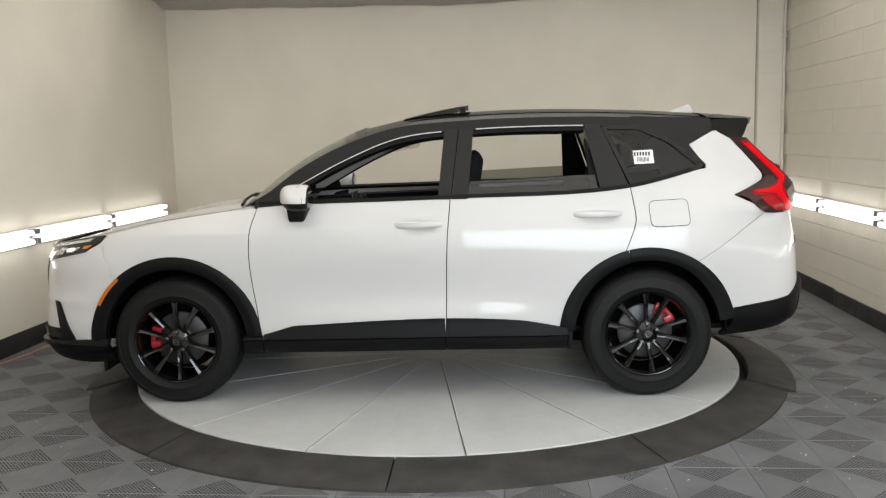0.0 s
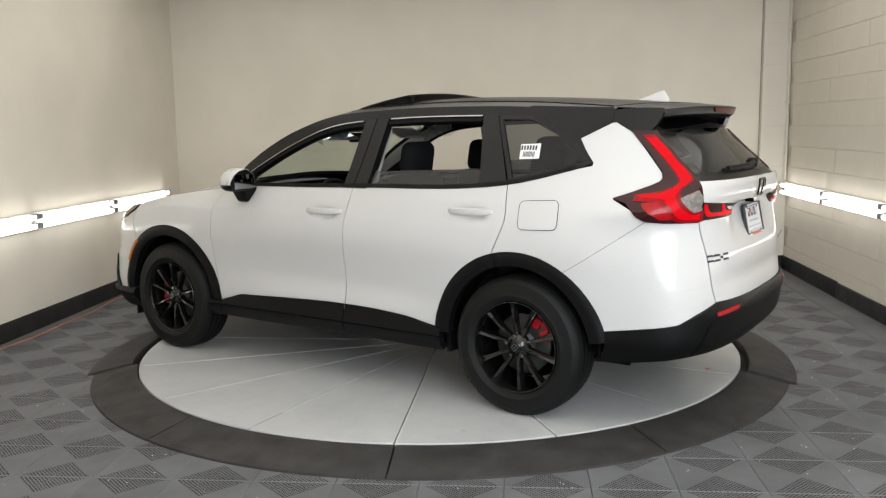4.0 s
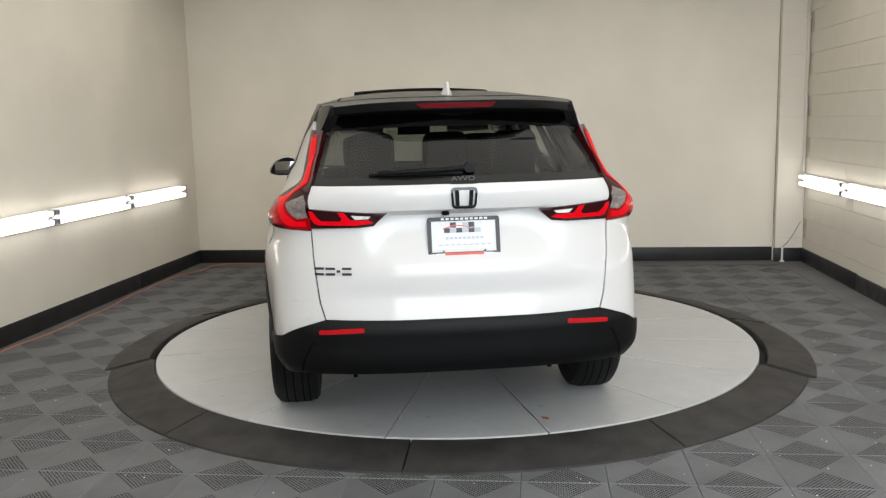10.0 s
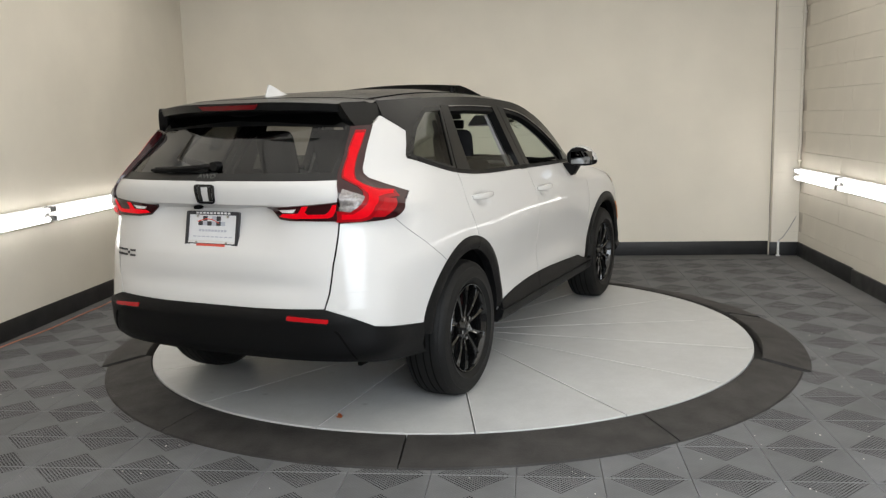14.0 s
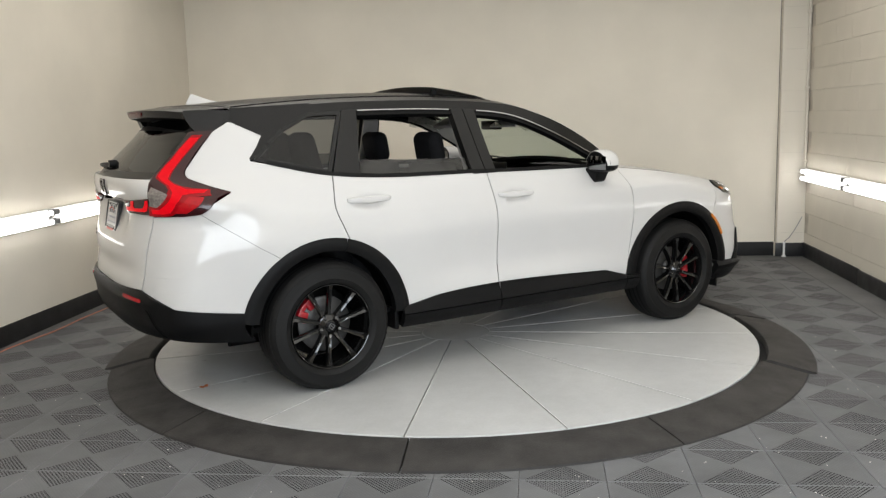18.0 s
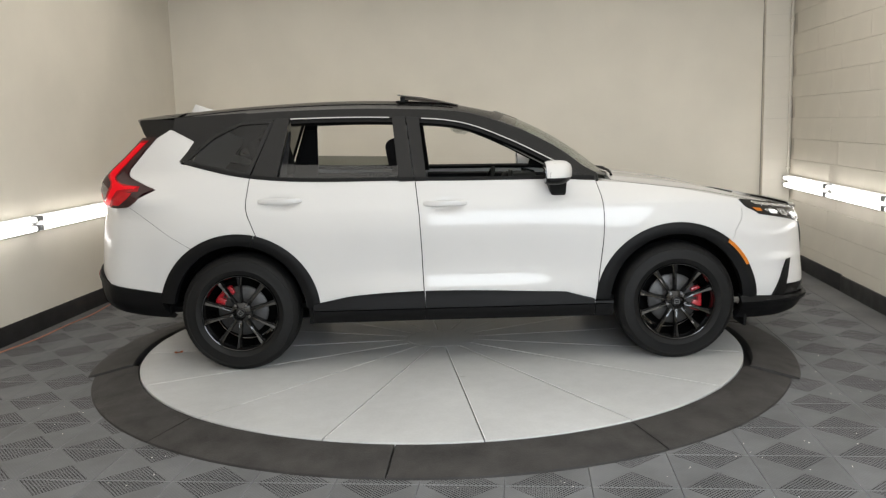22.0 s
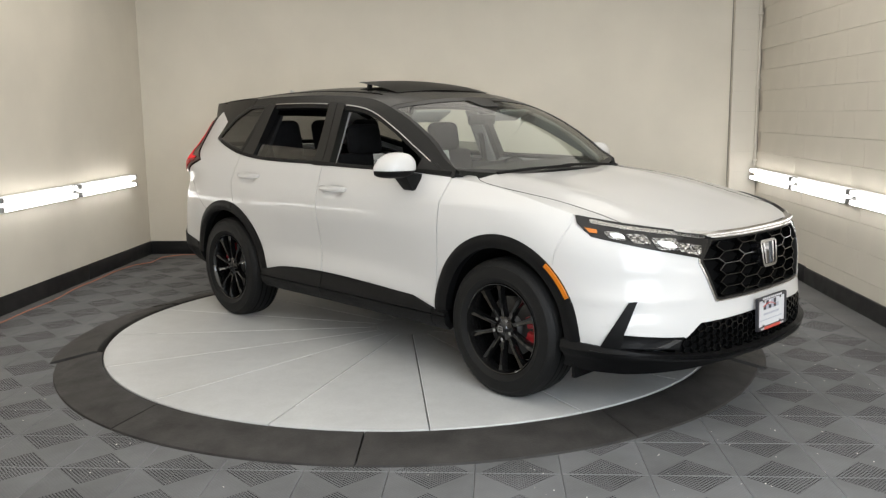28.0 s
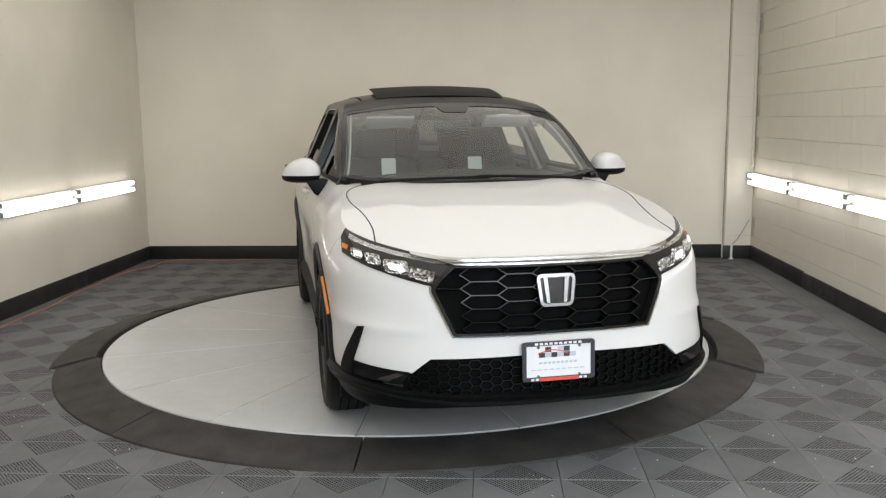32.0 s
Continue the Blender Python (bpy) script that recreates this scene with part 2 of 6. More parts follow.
FABRIC = mat("dark_seat_fabric", (0.007, 0.007, 0.008), 0.9, spec=0.2, vary=0.15, scale=30, bump=0.02, bump_scale=120)
TRIM = mat("grey_headliner", (0.32, 0.31, 0.30), 0.85, vary=0.05, scale=30)
DASH = mat("dark_dashboard", (0.008, 0.008, 0.009), 0.65, spec=0.25, bump=0.1, bump_scale=500)
PLATE = mat("white_plate", (0.60, 0.605, 0.62), 0.45, vary=0.02, scale=20)
PLATE_RED = mat("plate_red", (0.55, 0.06, 0.04), 0.45)
PLATE_GREY = mat("plate_grey", (0.38, 0.40, 0.46), 0.45)
INK = mat("black_ink", (0.02, 0.02, 0.025), 0.5)
PAPER = mat("white_paper", (0.80, 0.80, 0.79), 0.7)
BADGE_GREY = mat("faint_grey_badge", (0.10, 0.10, 0.10), 0.4, metal=0.4)


def facet_material(name, lo, hi, scale):
    """Small tilted mirror facets behind a clear lamp cover."""
    m = mat(name, (hi, hi, hi), 0.12, metal=1.0, coat=0.6)
    n, l = m.node_tree.nodes, m.node_tree.links
    b = n["Principled BSDF"]
    co, v, r, d = n.new("ShaderNodeTexCoord"), n.new("ShaderNodeTexVoronoi"), n.new("ShaderNodeMapRange"), n.new("ShaderNodeBump")
    v.inputs["Scale"].default_value = scale
    sep = n.new("ShaderNodeSeparateColor")
    r.inputs["To Min"].default_value, r.inputs["To Max"].default_value = lo, hi
    d.inputs["Strength"].default_value, d.inputs["Distance"].default_value = 1.0, 0.02
    l.new(co.outputs["Object"], v.inputs["Vector"])
    l.new(v.outputs["Color"], sep.inputs["Color"])
    l.new(sep.outputs["Red"], r.inputs["Value"])
    l.new(r.outputs["Result"], b.inputs["Base Color"])
    l.new(v.outputs["Distance"], d.inputs["Height"])
    l.new(d.outputs["Normal"], b.inputs["Normal"])
    return m


FACET = facet_material("faceted_reflector", 0.12, 0.70, 75)
STRIP = facet_material("ribbed_light_guide", 0.60, 0.92, 320)
MIRROR = mat("mirror_glass", (0.22, 0.225, 0.23), 0.02, metal=1.0)


def glass_material(name, tint, share):
    """Thin car glass: mostly see-through with a tint, the rest a mirror-like sheen."""
    m = bpy.data.materials.new(name)
    m.use_nodes = True
    n, l = m.node_tree.nodes, m.node_tree.links
    n.remove(n["Principled BSDF"])
    tr, gl, mix, lw, pw, sc = (n.new(k) for k in ("ShaderNodeBsdfTransparent", "ShaderNodeBsdfGlossy", "ShaderNodeMixShader", "ShaderNodeLayerWeight", "ShaderNodeMath", "ShaderNodeMapRange"))
    tr.inputs["Color"].default_value = (*tint, 1)
    gl.inputs["Roughness"].default_value = 0.02
    lw.inputs["Blend"].default_value = 0.5
    pw.operation = "POWER"
    pw.inputs[1].default_value = 4.0
    sc.inputs["To Min"].default_value, sc.inputs["To Max"].default_value = share, 0.9
    l.new(lw.outputs["Facing"], pw.inputs[0])
    l.new(pw.outputs[0], sc.inputs["Value"])
    l.new(sc.outputs["Result"], mix.inputs[0])
    l.new(tr.outputs[0], mix.inputs[1])
    l.new(gl.outputs[0], mix.inputs[2])
    l.new(mix.outputs[0], n["Material Output"].inputs["Surface"])
    return m


GLASS = glass_material("clear_glass", (0.72, 0.80, 0.74), 0.09)
PRIVACY = glass_material("privacy_glass", (0.24, 0.245, 0.24), 0.035)
FILM = glass_material("clear_plastic_film", (0.80, 0.81, 0.80), 0.16)
SIDE_GLASS = glass_material("side_glass", (0.36, 0.38, 0.37), 0.06)


# ---- mesh helpers
def finish(bm, sharp=38.0):
    bmesh.ops.recalc_face_normals(bm, faces=bm.faces)
    for e in bm.edges:
        if len(e.link_faces) == 2 and e.calc_face_angle(0) > radians(sharp):
            e.smooth = False
    for f in bm.faces:
        f.smooth = True
    return bm


def part(name, bm, material, parent=None, label="", m=None, flat=False):
    """Links a bmesh as one mesh object, under a thing or part if given."""
    me = bpy.data.meshes.new(name)
    finish(bm)
    if flat:
        for f in bm.faces:
            f.smooth = False
    bm.to_mesh(me)
    bm.free()
    me.materials.append(material)
    ob = new(name, me)
    if parent is not None:
        ob.parent = parent
    if m is not None:
        ob.matrix_basis = m
    if label:
        ob["label"] = label
    return ob


def box(bm, lo, hi, bevel=0.0, m=None):
    c = [(a + b) / 2 for a, b in zip(lo, hi)]
    s = [abs(b - a) for a, b in zip(lo, hi)]
    r = bmesh.ops.create_cube(bm, size=1, matrix=(m or Matrix()) @ Matrix.Translation(c) @ Matrix.Diagonal((*s, 1)))
    if bevel:
        edges = {e for v in r["verts"] for e in v.link_edges}
        bmesh.ops.bevel(bm, geom=list(edges), offset=bevel, segments=2, affect="EDGES", profile=0.6)
    return bm


def boxes(*items, bevel=0.0):
    bm = bmesh.new()
    for lo, hi in items:
        box(bm, lo, hi, bevel)
    return bm


def lathe(profile, n=48, axis="Z", start=0.0, end=360.0):
    """Turns (radius, height) pairs round an axis."""
    bm = bmesh.new()
    full = end - start >= 360
    rings = []
    for k in range(n if full else n + 1):
        a = radians(start + (end - start) * k / n)
        row = []
        for r, h in profile:
            p = (r * math.cos(a), r * math.sin(a), h)
            row.append(bm.verts.new((p[0], h, p[1]) if axis == "Y" else p))
        rings.append(row)
    for k in range(n):
        a, b = rings[k], rings[(k + 1) % len(rings)]
        for i in range(len(profile) - 1):
            try:
                bm.faces.new((a[i], b[i], b[i + 1], a[i + 1]))
            except ValueError:
                pass
    bmesh.ops.remove_doubles(bm, verts=bm.verts, dist=1e-5)
    return bm


def rod(bm, a, b, r, n=10):
    a, b = Vector(a), Vector(b)
    d = b - a
    m = Matrix.Translation((a + b) / 2) @ d.to_track_quat("Z", "Y").to_matrix().to_4x4()
    bmesh.ops.create_cone(bm, cap_ends=True, segments=n, radius1=r, radius2=r, depth=d.length, matrix=m)
    return bm


def tube_along(pts, r, n=6):
    bm = bmesh.new()
    rings = []
    for i, p in enumerate(pts):
        a, b = Vector(pts[max(i - 1, 0)]), Vector(pts[min(i + 1, len(pts) - 1)])
        q = (b - a).to_track_quat("Z", "Y")
        rings.append([bm.verts.new(Vector(p) + q @ Vector((r * math.cos(k * math.tau / n), r * math.sin(k * math.tau / n), 0))) for k in range(n)])
    for a, b in zip(rings, rings[1:]):
        for k in range(n):
            bm.faces.new((a[k], a[(k + 1) % n], b[(k + 1) % n], b[k]))
    bm.faces.new(rings[0])
    bm.faces.new(rings[-1])
    return bm


def curve(x, pts):
    """Smooth curve through a few (x, y) pairs."""
    if x <= pts[0][0]:
        return pts[0][1]
    for i in range(len(pts) - 1):
        (x0, y0), (x1, y1) = pts[i], pts[i + 1]
        if x <= x1:
            h = x1 - x0
            k = (y1 - y0) / h
            d0 = k if i == 0 else 0.5 * (k + (y0 - pts[i - 1][1]) / (x0 - pts[i - 1][0]))
            d1 = k if i + 2 == len(pts) else 0.5 * (k + (pts[i + 2][1] - y1) / (pts[i + 2][0] - x1))
            t = (x - x0) / h
            return (2*t**3 - 3*t*t + 1)*y0 + (t**3 - 2*t*t + t)*h*d0 + (3*t*t - 2*t**3)*y1 + (t**3 - t*t)*h*d1
    return pts[-1][1]


# ---- the room
def wall_box(name, lo, hi, material, label=""):
    ob = part(name, boxes((lo, hi)), material, m=ROOM)
    return tagged(ob, label or "plain painted wall", "wall", kind="structure")


wall_north = wall_box("wall_north", (UL - 0.2, VB, -0.1), (UR + 0.2, VB + 0.2, ZC + 0.3), WALL, "cream painted drywall at the back of the bay")
wall_west = wall_box("wall_west", (UL - 0.2, VF, -0.1), (UL, VB, ZC + 0.3), WALL, "cream painted drywall lit by tube lamps")
wall_east = wall_box("wall_east", (UR + 0.012, VF, -0.1), (UR + 0.2, VB, ZC + 0.3), JOINT, "cream painted concrete block wall")
ceiling = tagged(part("ceiling", boxes(((UL - 0.2, VF, ZC), (UR + 0.2, VB + 0.2, ZC + 0.1))), CEIL, m=ROOM),
                 "off-white painted ceiling", "ceiling", kind="structure")
# the shutter opening behind the camera: lintel and two returns
wall_south = tagged(part("wall_south", boxes(((UL, VF - 0.2, 3.0), (UR + 0.2, VF, ZC + 0.3)), ((UL - 0.2, VF - 0.2, -0.1), (0.4, VF, 3.0)),
                    ((UR - 0.05, VF - 0.2, -0.1), (UR + 0.2, VF, 3.0))), WALL, m=ROOM), "cream painted wall round the open shutter", "wall", kind="structure")
ground = tagged(part("ground", boxes(((-400, -400, -0.12), (400, 400, -0.06))), ASPHALT), "dark asphalt outside the bay", "ground", kind="structure")
floor = tagged(part("floor", boxes(((UL, VF, -0.06), (UR, VB, -0.012))), SLAB, m=ROOM),
               "grey interlocking plastic tiles with pierced diamonds", "floor", kind="structure")


def block_wall():
    """Courses of painted blocks, 0.21 m high and 0.42 m long, in running bond on the east wall."""
    bm = bmesh.new()
    box(bm, (0, -0.2096, 0), (0.0135, 0.2096, 0.2078), 0.0012)
    src = part("block", bm, BLOCK, wall_east, flat=True)
    count = 0
    rest = bmesh.new()
    for row in range(-1, 15):
        z0 = 0.041 + row * 0.21
        for k in range(30):
            v = VB - 0.2 - 0.42 * k + (0.21 if row % 2 else 0.0)
            if v > VB - 0.1 or v < VF + 0.3:
                continue
            if v > -1.2 and 0 < z0 < 2.75:
                ob = src if count == 0 else src.copy()
                if count:
                    scene.collection.objects.link(ob)
                ob.location = (UR + 0.0006 * math.sin(count * 2.3), v, z0)
                count += 1
            else:
                box(rest, (UR, v - 0.2096, max(0.0, z0)), (UR + 0.013, v + 0.2096, min(ZC, z0 + 0.2078)))
    tagged(part("block_rest", rest, BLOCK, wall_east), kind="stuff")


def pilaster():
    """A narrow block pier in the back corner, with its courses."""
    ob = new("pilaster")
    ob.matrix_basis = ROOM
    part("core", boxes(((3.09, VB - 0.068, 0), (UR, VB, ZC))), JOINT, ob)
    # dark strip: the gap shadow in the crack beside the drywall, put in as colour
    part("crack_shade_line", boxes(((3.067, VB - 0.004, 0.15), (3.075, VB, ZC))), CRACK_SHADE, ob, "dark strip painted as the shadow in the crack beside the pier")
    for row in range(16):
        z0 = max(0.0, 0.041 + 0.21 * (row - 1))
        part("block", boxes(((3.075, VB - 0.07, z0), (UR + 0.004, VB - 0.002, min(0.041 + 0.21 * row - 0.0022, ZC))), bevel=0.0012), BLOCK, ob, flat=True)
    tagged(ob, "cream painted concrete block pier in the corner", "pilaster", kind="structure")


def baseboards():
    h = 0.148
    tagged(part("baseboard_west", boxes(((UL, -5.0, 0), (UL + 0.012, 1.998, h)), ((UL, 2.002, 0), (UL + 0.012, VB - 0.012, h)), bevel=0.004), BASE, m=ROOM),
           "black vinyl cove base along the wall", "baseboard", kind="structure")
    tagged(part("baseboard_north", boxes(((UL, VB - 0.013, 0), (3.06, VB, h)), ((3.06, VB - 0.084, 0), (UR, VB - 0.07, h - 0.004)), bevel=0.004), BASE, m=ROOM),
           "black vinyl cove base along the wall", "baseboard", kind="structure")
    tagged(part("baseboard_east", boxes(((UR - 0.014, 1.85, 0), (UR, VB - 0.085, h)), ((UR - 0.018, -5.0, 0), (UR, 1.845, h - 0.008)), bevel=0.004), BASE, m=ROOM),
           "black vinyl cove base along the wall", "baseboard", kind="structure")


def tube_lamp(glow):
    """A bare twin-tube fluorescent batten, 1.27 m long, along local y; wall at x 0."""
    ob = new("tube_lamp")
    part("batten", boxes(((0, -0.63, -0.065), (0.03, 0.63, 0.065)), bevel=0.006), FIXTURE, ob)
    for z in (-0.036, 0.036):
        part("tube", rod(bmesh.new(), (0.062, -0.595, z), (0.062, 0.595, z), 0.019, 14), glow, ob, "glowing white tube")
        for y in (-0.61, 0.61):
            part("socket", boxes(((0.028, y - 0.014, z - 0.017), (0.082, y + 0.014, z + 0.024)), bevel=0.004), CLIP, ob)
    return tagged(ob, "lit twin-tube fluorescent lamp on a batten", "lamp", group="tube lamps")


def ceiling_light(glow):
    """An added, unseen opal panel in a slim white frame; the panels butt into one bright ceiling."""
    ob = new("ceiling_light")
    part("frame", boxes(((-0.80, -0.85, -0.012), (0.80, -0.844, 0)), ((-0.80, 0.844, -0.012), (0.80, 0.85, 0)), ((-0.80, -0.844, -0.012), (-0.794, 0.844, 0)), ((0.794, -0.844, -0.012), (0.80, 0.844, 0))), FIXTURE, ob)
    part("diffuser", boxes(((-0.794, -0.844, -0.011), (0.794, 0.844, -0.003))), glow, ob, "glowing opal face of the added ceiling fill")
    return tagged(ob, "added opal fill panel in a slim white frame, standing in for a bright ceiling", "ceiling light", group="ceiling lights")


def lamps():
    walls = [ROOM @ pose(UL, v, 0.86) for v in (2.45, 1.165, -0.12)]
    walls += [ROOM @ pose(UR, v, 0.86, 0, 0, 180) for v in (2.78, 1.50, 0.22, -1.06, -2.34, -3.62)]
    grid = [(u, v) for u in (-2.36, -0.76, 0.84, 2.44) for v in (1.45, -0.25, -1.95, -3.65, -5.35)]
    bright = [(u, v) for u, v in grid if u > -2 and v < -1]      # added panels right of the west column, towards the camera, are set brighter
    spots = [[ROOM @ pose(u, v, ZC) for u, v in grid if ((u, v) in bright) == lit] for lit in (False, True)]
    for src, poses in ((tube_lamp(TUBE), walls), (ceiling_light(CEILING_FILL_DIM), spots[0]), (ceiling_light(CEILING_FILL), spots[1])):
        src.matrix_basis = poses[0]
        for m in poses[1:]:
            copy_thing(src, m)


def drape():
    """The loose white edge of the ceiling sheet along the back wall."""
    bm = bmesh.new()
    rows = []
    for k in range(67):
        u = UL + 0.02 + k * 0.0985
        z = 3.024 - 0.018 * (u + 3.15) + 0.10 * max(0.0, min(1.0, (u - 0.3) / 1.2)) + 0.006 * math.sin(u * 5.1) + 0.004 * math.sin(u * 12.3 + 1)
        rows.append([bm.verts.new((u, VB - d, zz)) for d, zz in ((0.003, z), (0.05 + 0.015 * math.sin(u * 7), z - 0.012), (0.30, z + 0.03), (1.2, ZC - 0.004))])
    for a, b in zip(rows, rows[1:]):
        for i in range(3):
            bm.faces.new((a[i], a[i + 1], b[i + 1], b[i]))
    bmesh.ops.solidify(bm, geom=list(bm.faces), thickness=0.004)
    tagged(part("ceiling_sheet", bm, CEIL, m=ROOM), "loose white ceiling sheet with a wavy edge", "ceiling", kind="structure")


def conduit():
    ob = new("conduit")
    ob.matrix_basis = ROOM
    part("pipe", rod(bmesh.new(), (3.325, VB - 0.10, 0.95), (3.325, VB - 0.10, ZC), 0.011), BLOCK, ob)
    for z in (1.0, 1.75, 2.5):
        part("strap", boxes(((3.305, VB - 0.115, z - 0.01), (UR, VB - 0.085, z + 0.01)), bevel=0.003), BLOCK, ob)
    tagged(ob, "thin painted conduit up the wall corner", "conduit", kind="structure")
    stub = new("pipe_stub")
    stub.matrix_basis = ROOM
    part("riser", rod(bmesh.new(), (3.14, VB - 0.11, 0.0), (3.14, VB - 0.11, 0.16), 0.012), FIXTURE, stub)
    part("wire", tube_along([(3.14, VB - 0.11, 0.16), (3.19, VB - 0.10, 0.2), (3.25, VB - 0.095, 0.29), (3.32, VB - 0.09, 0.42)], 0.004), CLIP, stub)
    part("flange", rod(bmesh.new(), (3.14, VB - 0.11, 0.0), (3.14, VB - 0.11, 0.012), 0.024), FIXTURE, stub)
    tagged(stub, "short white pipe with a loose wire by the pier", "pipe")


def cord():
    pts = []
    for k in range(46):
        v = 3.25 - k * 0.16
        u = UL + 0.11 + 0.03 * math.sin(v * 2.3) + 0.012 * math.sin(v * 7.1) + (0.10 if v > 2.9 else 0)
        pts.append((u, v, 0.006))
    pts = [(-1.9 + 0.1 * k - 0.4 * (k > 99), VB - 0.12 - 0.03 * math.sin(k * 0.9), 0.006) for k in range(0, -11, -1)] + pts
    ob = part("extension_cord", tube_along(pts, 0.0042), ORANGE, m=ROOM)
    tagged(ob, "orange extension cord lying along the baseboard", "cord")


TS, TU, TV = 0.3715, 1.611, -1.588     # tile size and one corner


def floor_tiles():
    bm = bmesh.new()
    h = TS / 2 - 0.0014
    box(bm, (-h, -h, -0.012), (h, h, 0), 0.004)
    src = part("tile", bm, TILE, floor, flat=True)
    made = 0
    rest = bmesh.new()
    for i in range(-14, 6):
        for j in range(-14, 15):
            u, v = TU + (i + 0.5) * TS, TV + (j + 0.5) * TS
            u0, u1 = max(u - h, UL + 0.004), min(u + h, UR - 0.004)
            v0, v1 = max(v - h, VF), min(v + h, VB - 0.004)
            if u1 - u0 < 0.02 or v1 - v0 < 0.02 or math.hypot(u, v) < 1.7:
                continue
            whole = u1 - u0 > 2 * h - 1e-4 and v1 - v0 > 2 * h - 1e-4
            if whole and v > -3.2 and made < 300:
                ob = src if made == 0 else src.copy()
                if made:
                    scene.collection.objects.link(ob)
                ob.location = (u, v, 0)
                made += 1
            else:
                box(rest, (u0, v0, -0.012), (u1, v1, 0))
    tagged(part("tile_rest", rest, SLAB, floor), kind="stuff")


# ---- the turntable
R_DECK, R_OUT, Z_DECK = 2.004, 2.290, 0.062
RIDERS = []


def ramp():
    """Rubber ramp segments round the deck; those at the back sit a little further out."""
    ob = new("ramp_ring")
    cuts = [-168.3, -133.0, -98.9, -64.9, -28.4, 6.0, 42.0, 78.0, 114.0, 152.0, 191.7]
    for k in range(10):
        a0, a1 = cuts[k], cuts[k + 1]
        front = k < 4
        gap = 0.25 if front else 0.9
        shift = 0.0 if front else 0.045
        ri = R_DECK + 0.004
        prof = [(ri, 0.0), (ri, 0.050), (ri + 0.006, 0.058), (ri + 0.03, 0.060), (R_OUT - 0.03, 0.016), (R_OUT - 0.004, 0.010), (R_OUT, 0.0), (ri, 0.0)]
        bm = lathe(prof, 18, "Z", a0 + gap / 2, a1 - gap / 2)
        bmesh.ops.holes_fill(bm, edges=[e for e in bm.edges if e.is_boundary], sides=0)
        mid = radians((a0 + a1) / 2)
        part("ramp_segment", bm, RUBBER, ob, m=pose(shift * math.cos(mid), shift * math.sin(mid), 0))
    part("pit_floor", lathe([(0.0, 0.001), (R_OUT - 0.06, 0.001), (R_OUT - 0.06, -0.01), (0.0, -0.01)], 64), DARK, ob)
    tagged(ob, "black rubber ramp ring in segments round the turntable", "ramp")


def turntable():
    ob = new("turntable")
    bm = bmesh.new()
    for k in range(16):
        a0, a1 = 5.5 + 22.5 * k, 5.5 + 22.5 * (k + 1)
        prof = [(0.24, 0.030), (0.24, Z_DECK), (R_DECK - 0.004, Z_DECK), (R_DECK, Z_DECK - 0.004), (R_DECK, 0.030), (0.24, 0.030)]
        b = lathe(prof, 12, "Z", a0 + 0.0, a1 - 0.0)
        for v in b.verts:        # a straight 5 mm joint between plates
            for a, s in ((radians(a0), 1), (radians(a1), -1)):
                d = -v.co.x * math.sin(a) + v.co.y * math.cos(a)
                if abs(d) < 1e-4 and v.co.x * math.cos(a) + v.co.y * math.sin(a) > 0:
                    v.co += s * Vector((-math.sin(a), math.cos(a), 0)) * 0.0036
        bmesh.ops.holes_fill(b, edges=[e for e in b.edges if e.is_boundary], sides=0)
        part("deck_plate", b, DECK, ob)
        a = radians(a0)
        d, e = Vector((math.cos(a), math.sin(a), 0)), Vector((-math.sin(a), math.cos(a), 0))
        bm2 = bmesh.new()
        lo = [d * 0.26 + e * 0.0038, d * (R_DECK - 0.02 - 0.25 * (k % 3 == 1)) + e * 0.0038]
        vs = [bm2.verts.new(p + Vector((0, 0, z)) + e * w) for p in lo for w, z in ((0, Z_DECK - 0.01), (0, Z_DECK + 0.0008), (0.0042, Z_DECK + 0.0008), (0.0042, Z_DECK - 0.01))]
        for i in range(4):
            bm2.faces.new((vs[i], vs[(i + 1) % 4], vs[4 + (i + 1) % 4], vs[4 + i]))
        part("plate_edge", bm2, EDGE, ob, "bare bright plate edge")
    part("hub_plate", lathe([(0.0, Z_DECK + 0.0), (0.233, Z_DECK + 0.0), (0.236, Z_DECK - 0.003), (0.236, 0.03), (0, 0.03)], 40), DECK, ob)
    part("frame", lathe([(0, 0.004), (R_DECK - 0.02, 0.004), (R_DECK - 0.02, 0.034), (0, 0.034)], 64), SEAM, ob)
    tagged(ob, "round grey steel turntable of wedge plates", "turntable")
    RIDERS.append((ob, (0, 0, 0), 0.0))


def floor_grit():
    """Pale grit on the tiles."""
    rng = random.Random(5)
    bm = bmesh.new()
    for k in range(240):
        while True:
            u, v = rng.uniform(-2.6, 3.2), rng.uniform(-3.4, 0.4)
            if math.hypot(u, v) > R_OUT + 0.05 and (u > 0.2 or rng.random() < 0.35):
                break
        s = rng.uniform(0.0015, 0.0042)
        bmesh.ops.create_icosphere(bm, subdivisions=1, radius=s, matrix=Matrix.Translation((u, v, s * 0.5)) @ Matrix.Diagonal((1, rng.uniform(0.6, 1.6), 0.6, 1)))
    tagged(part("grit", bm, GRIT, m=ROOM), "pale grit specks scattered over the floor tiles", "grit", kind="stuff")


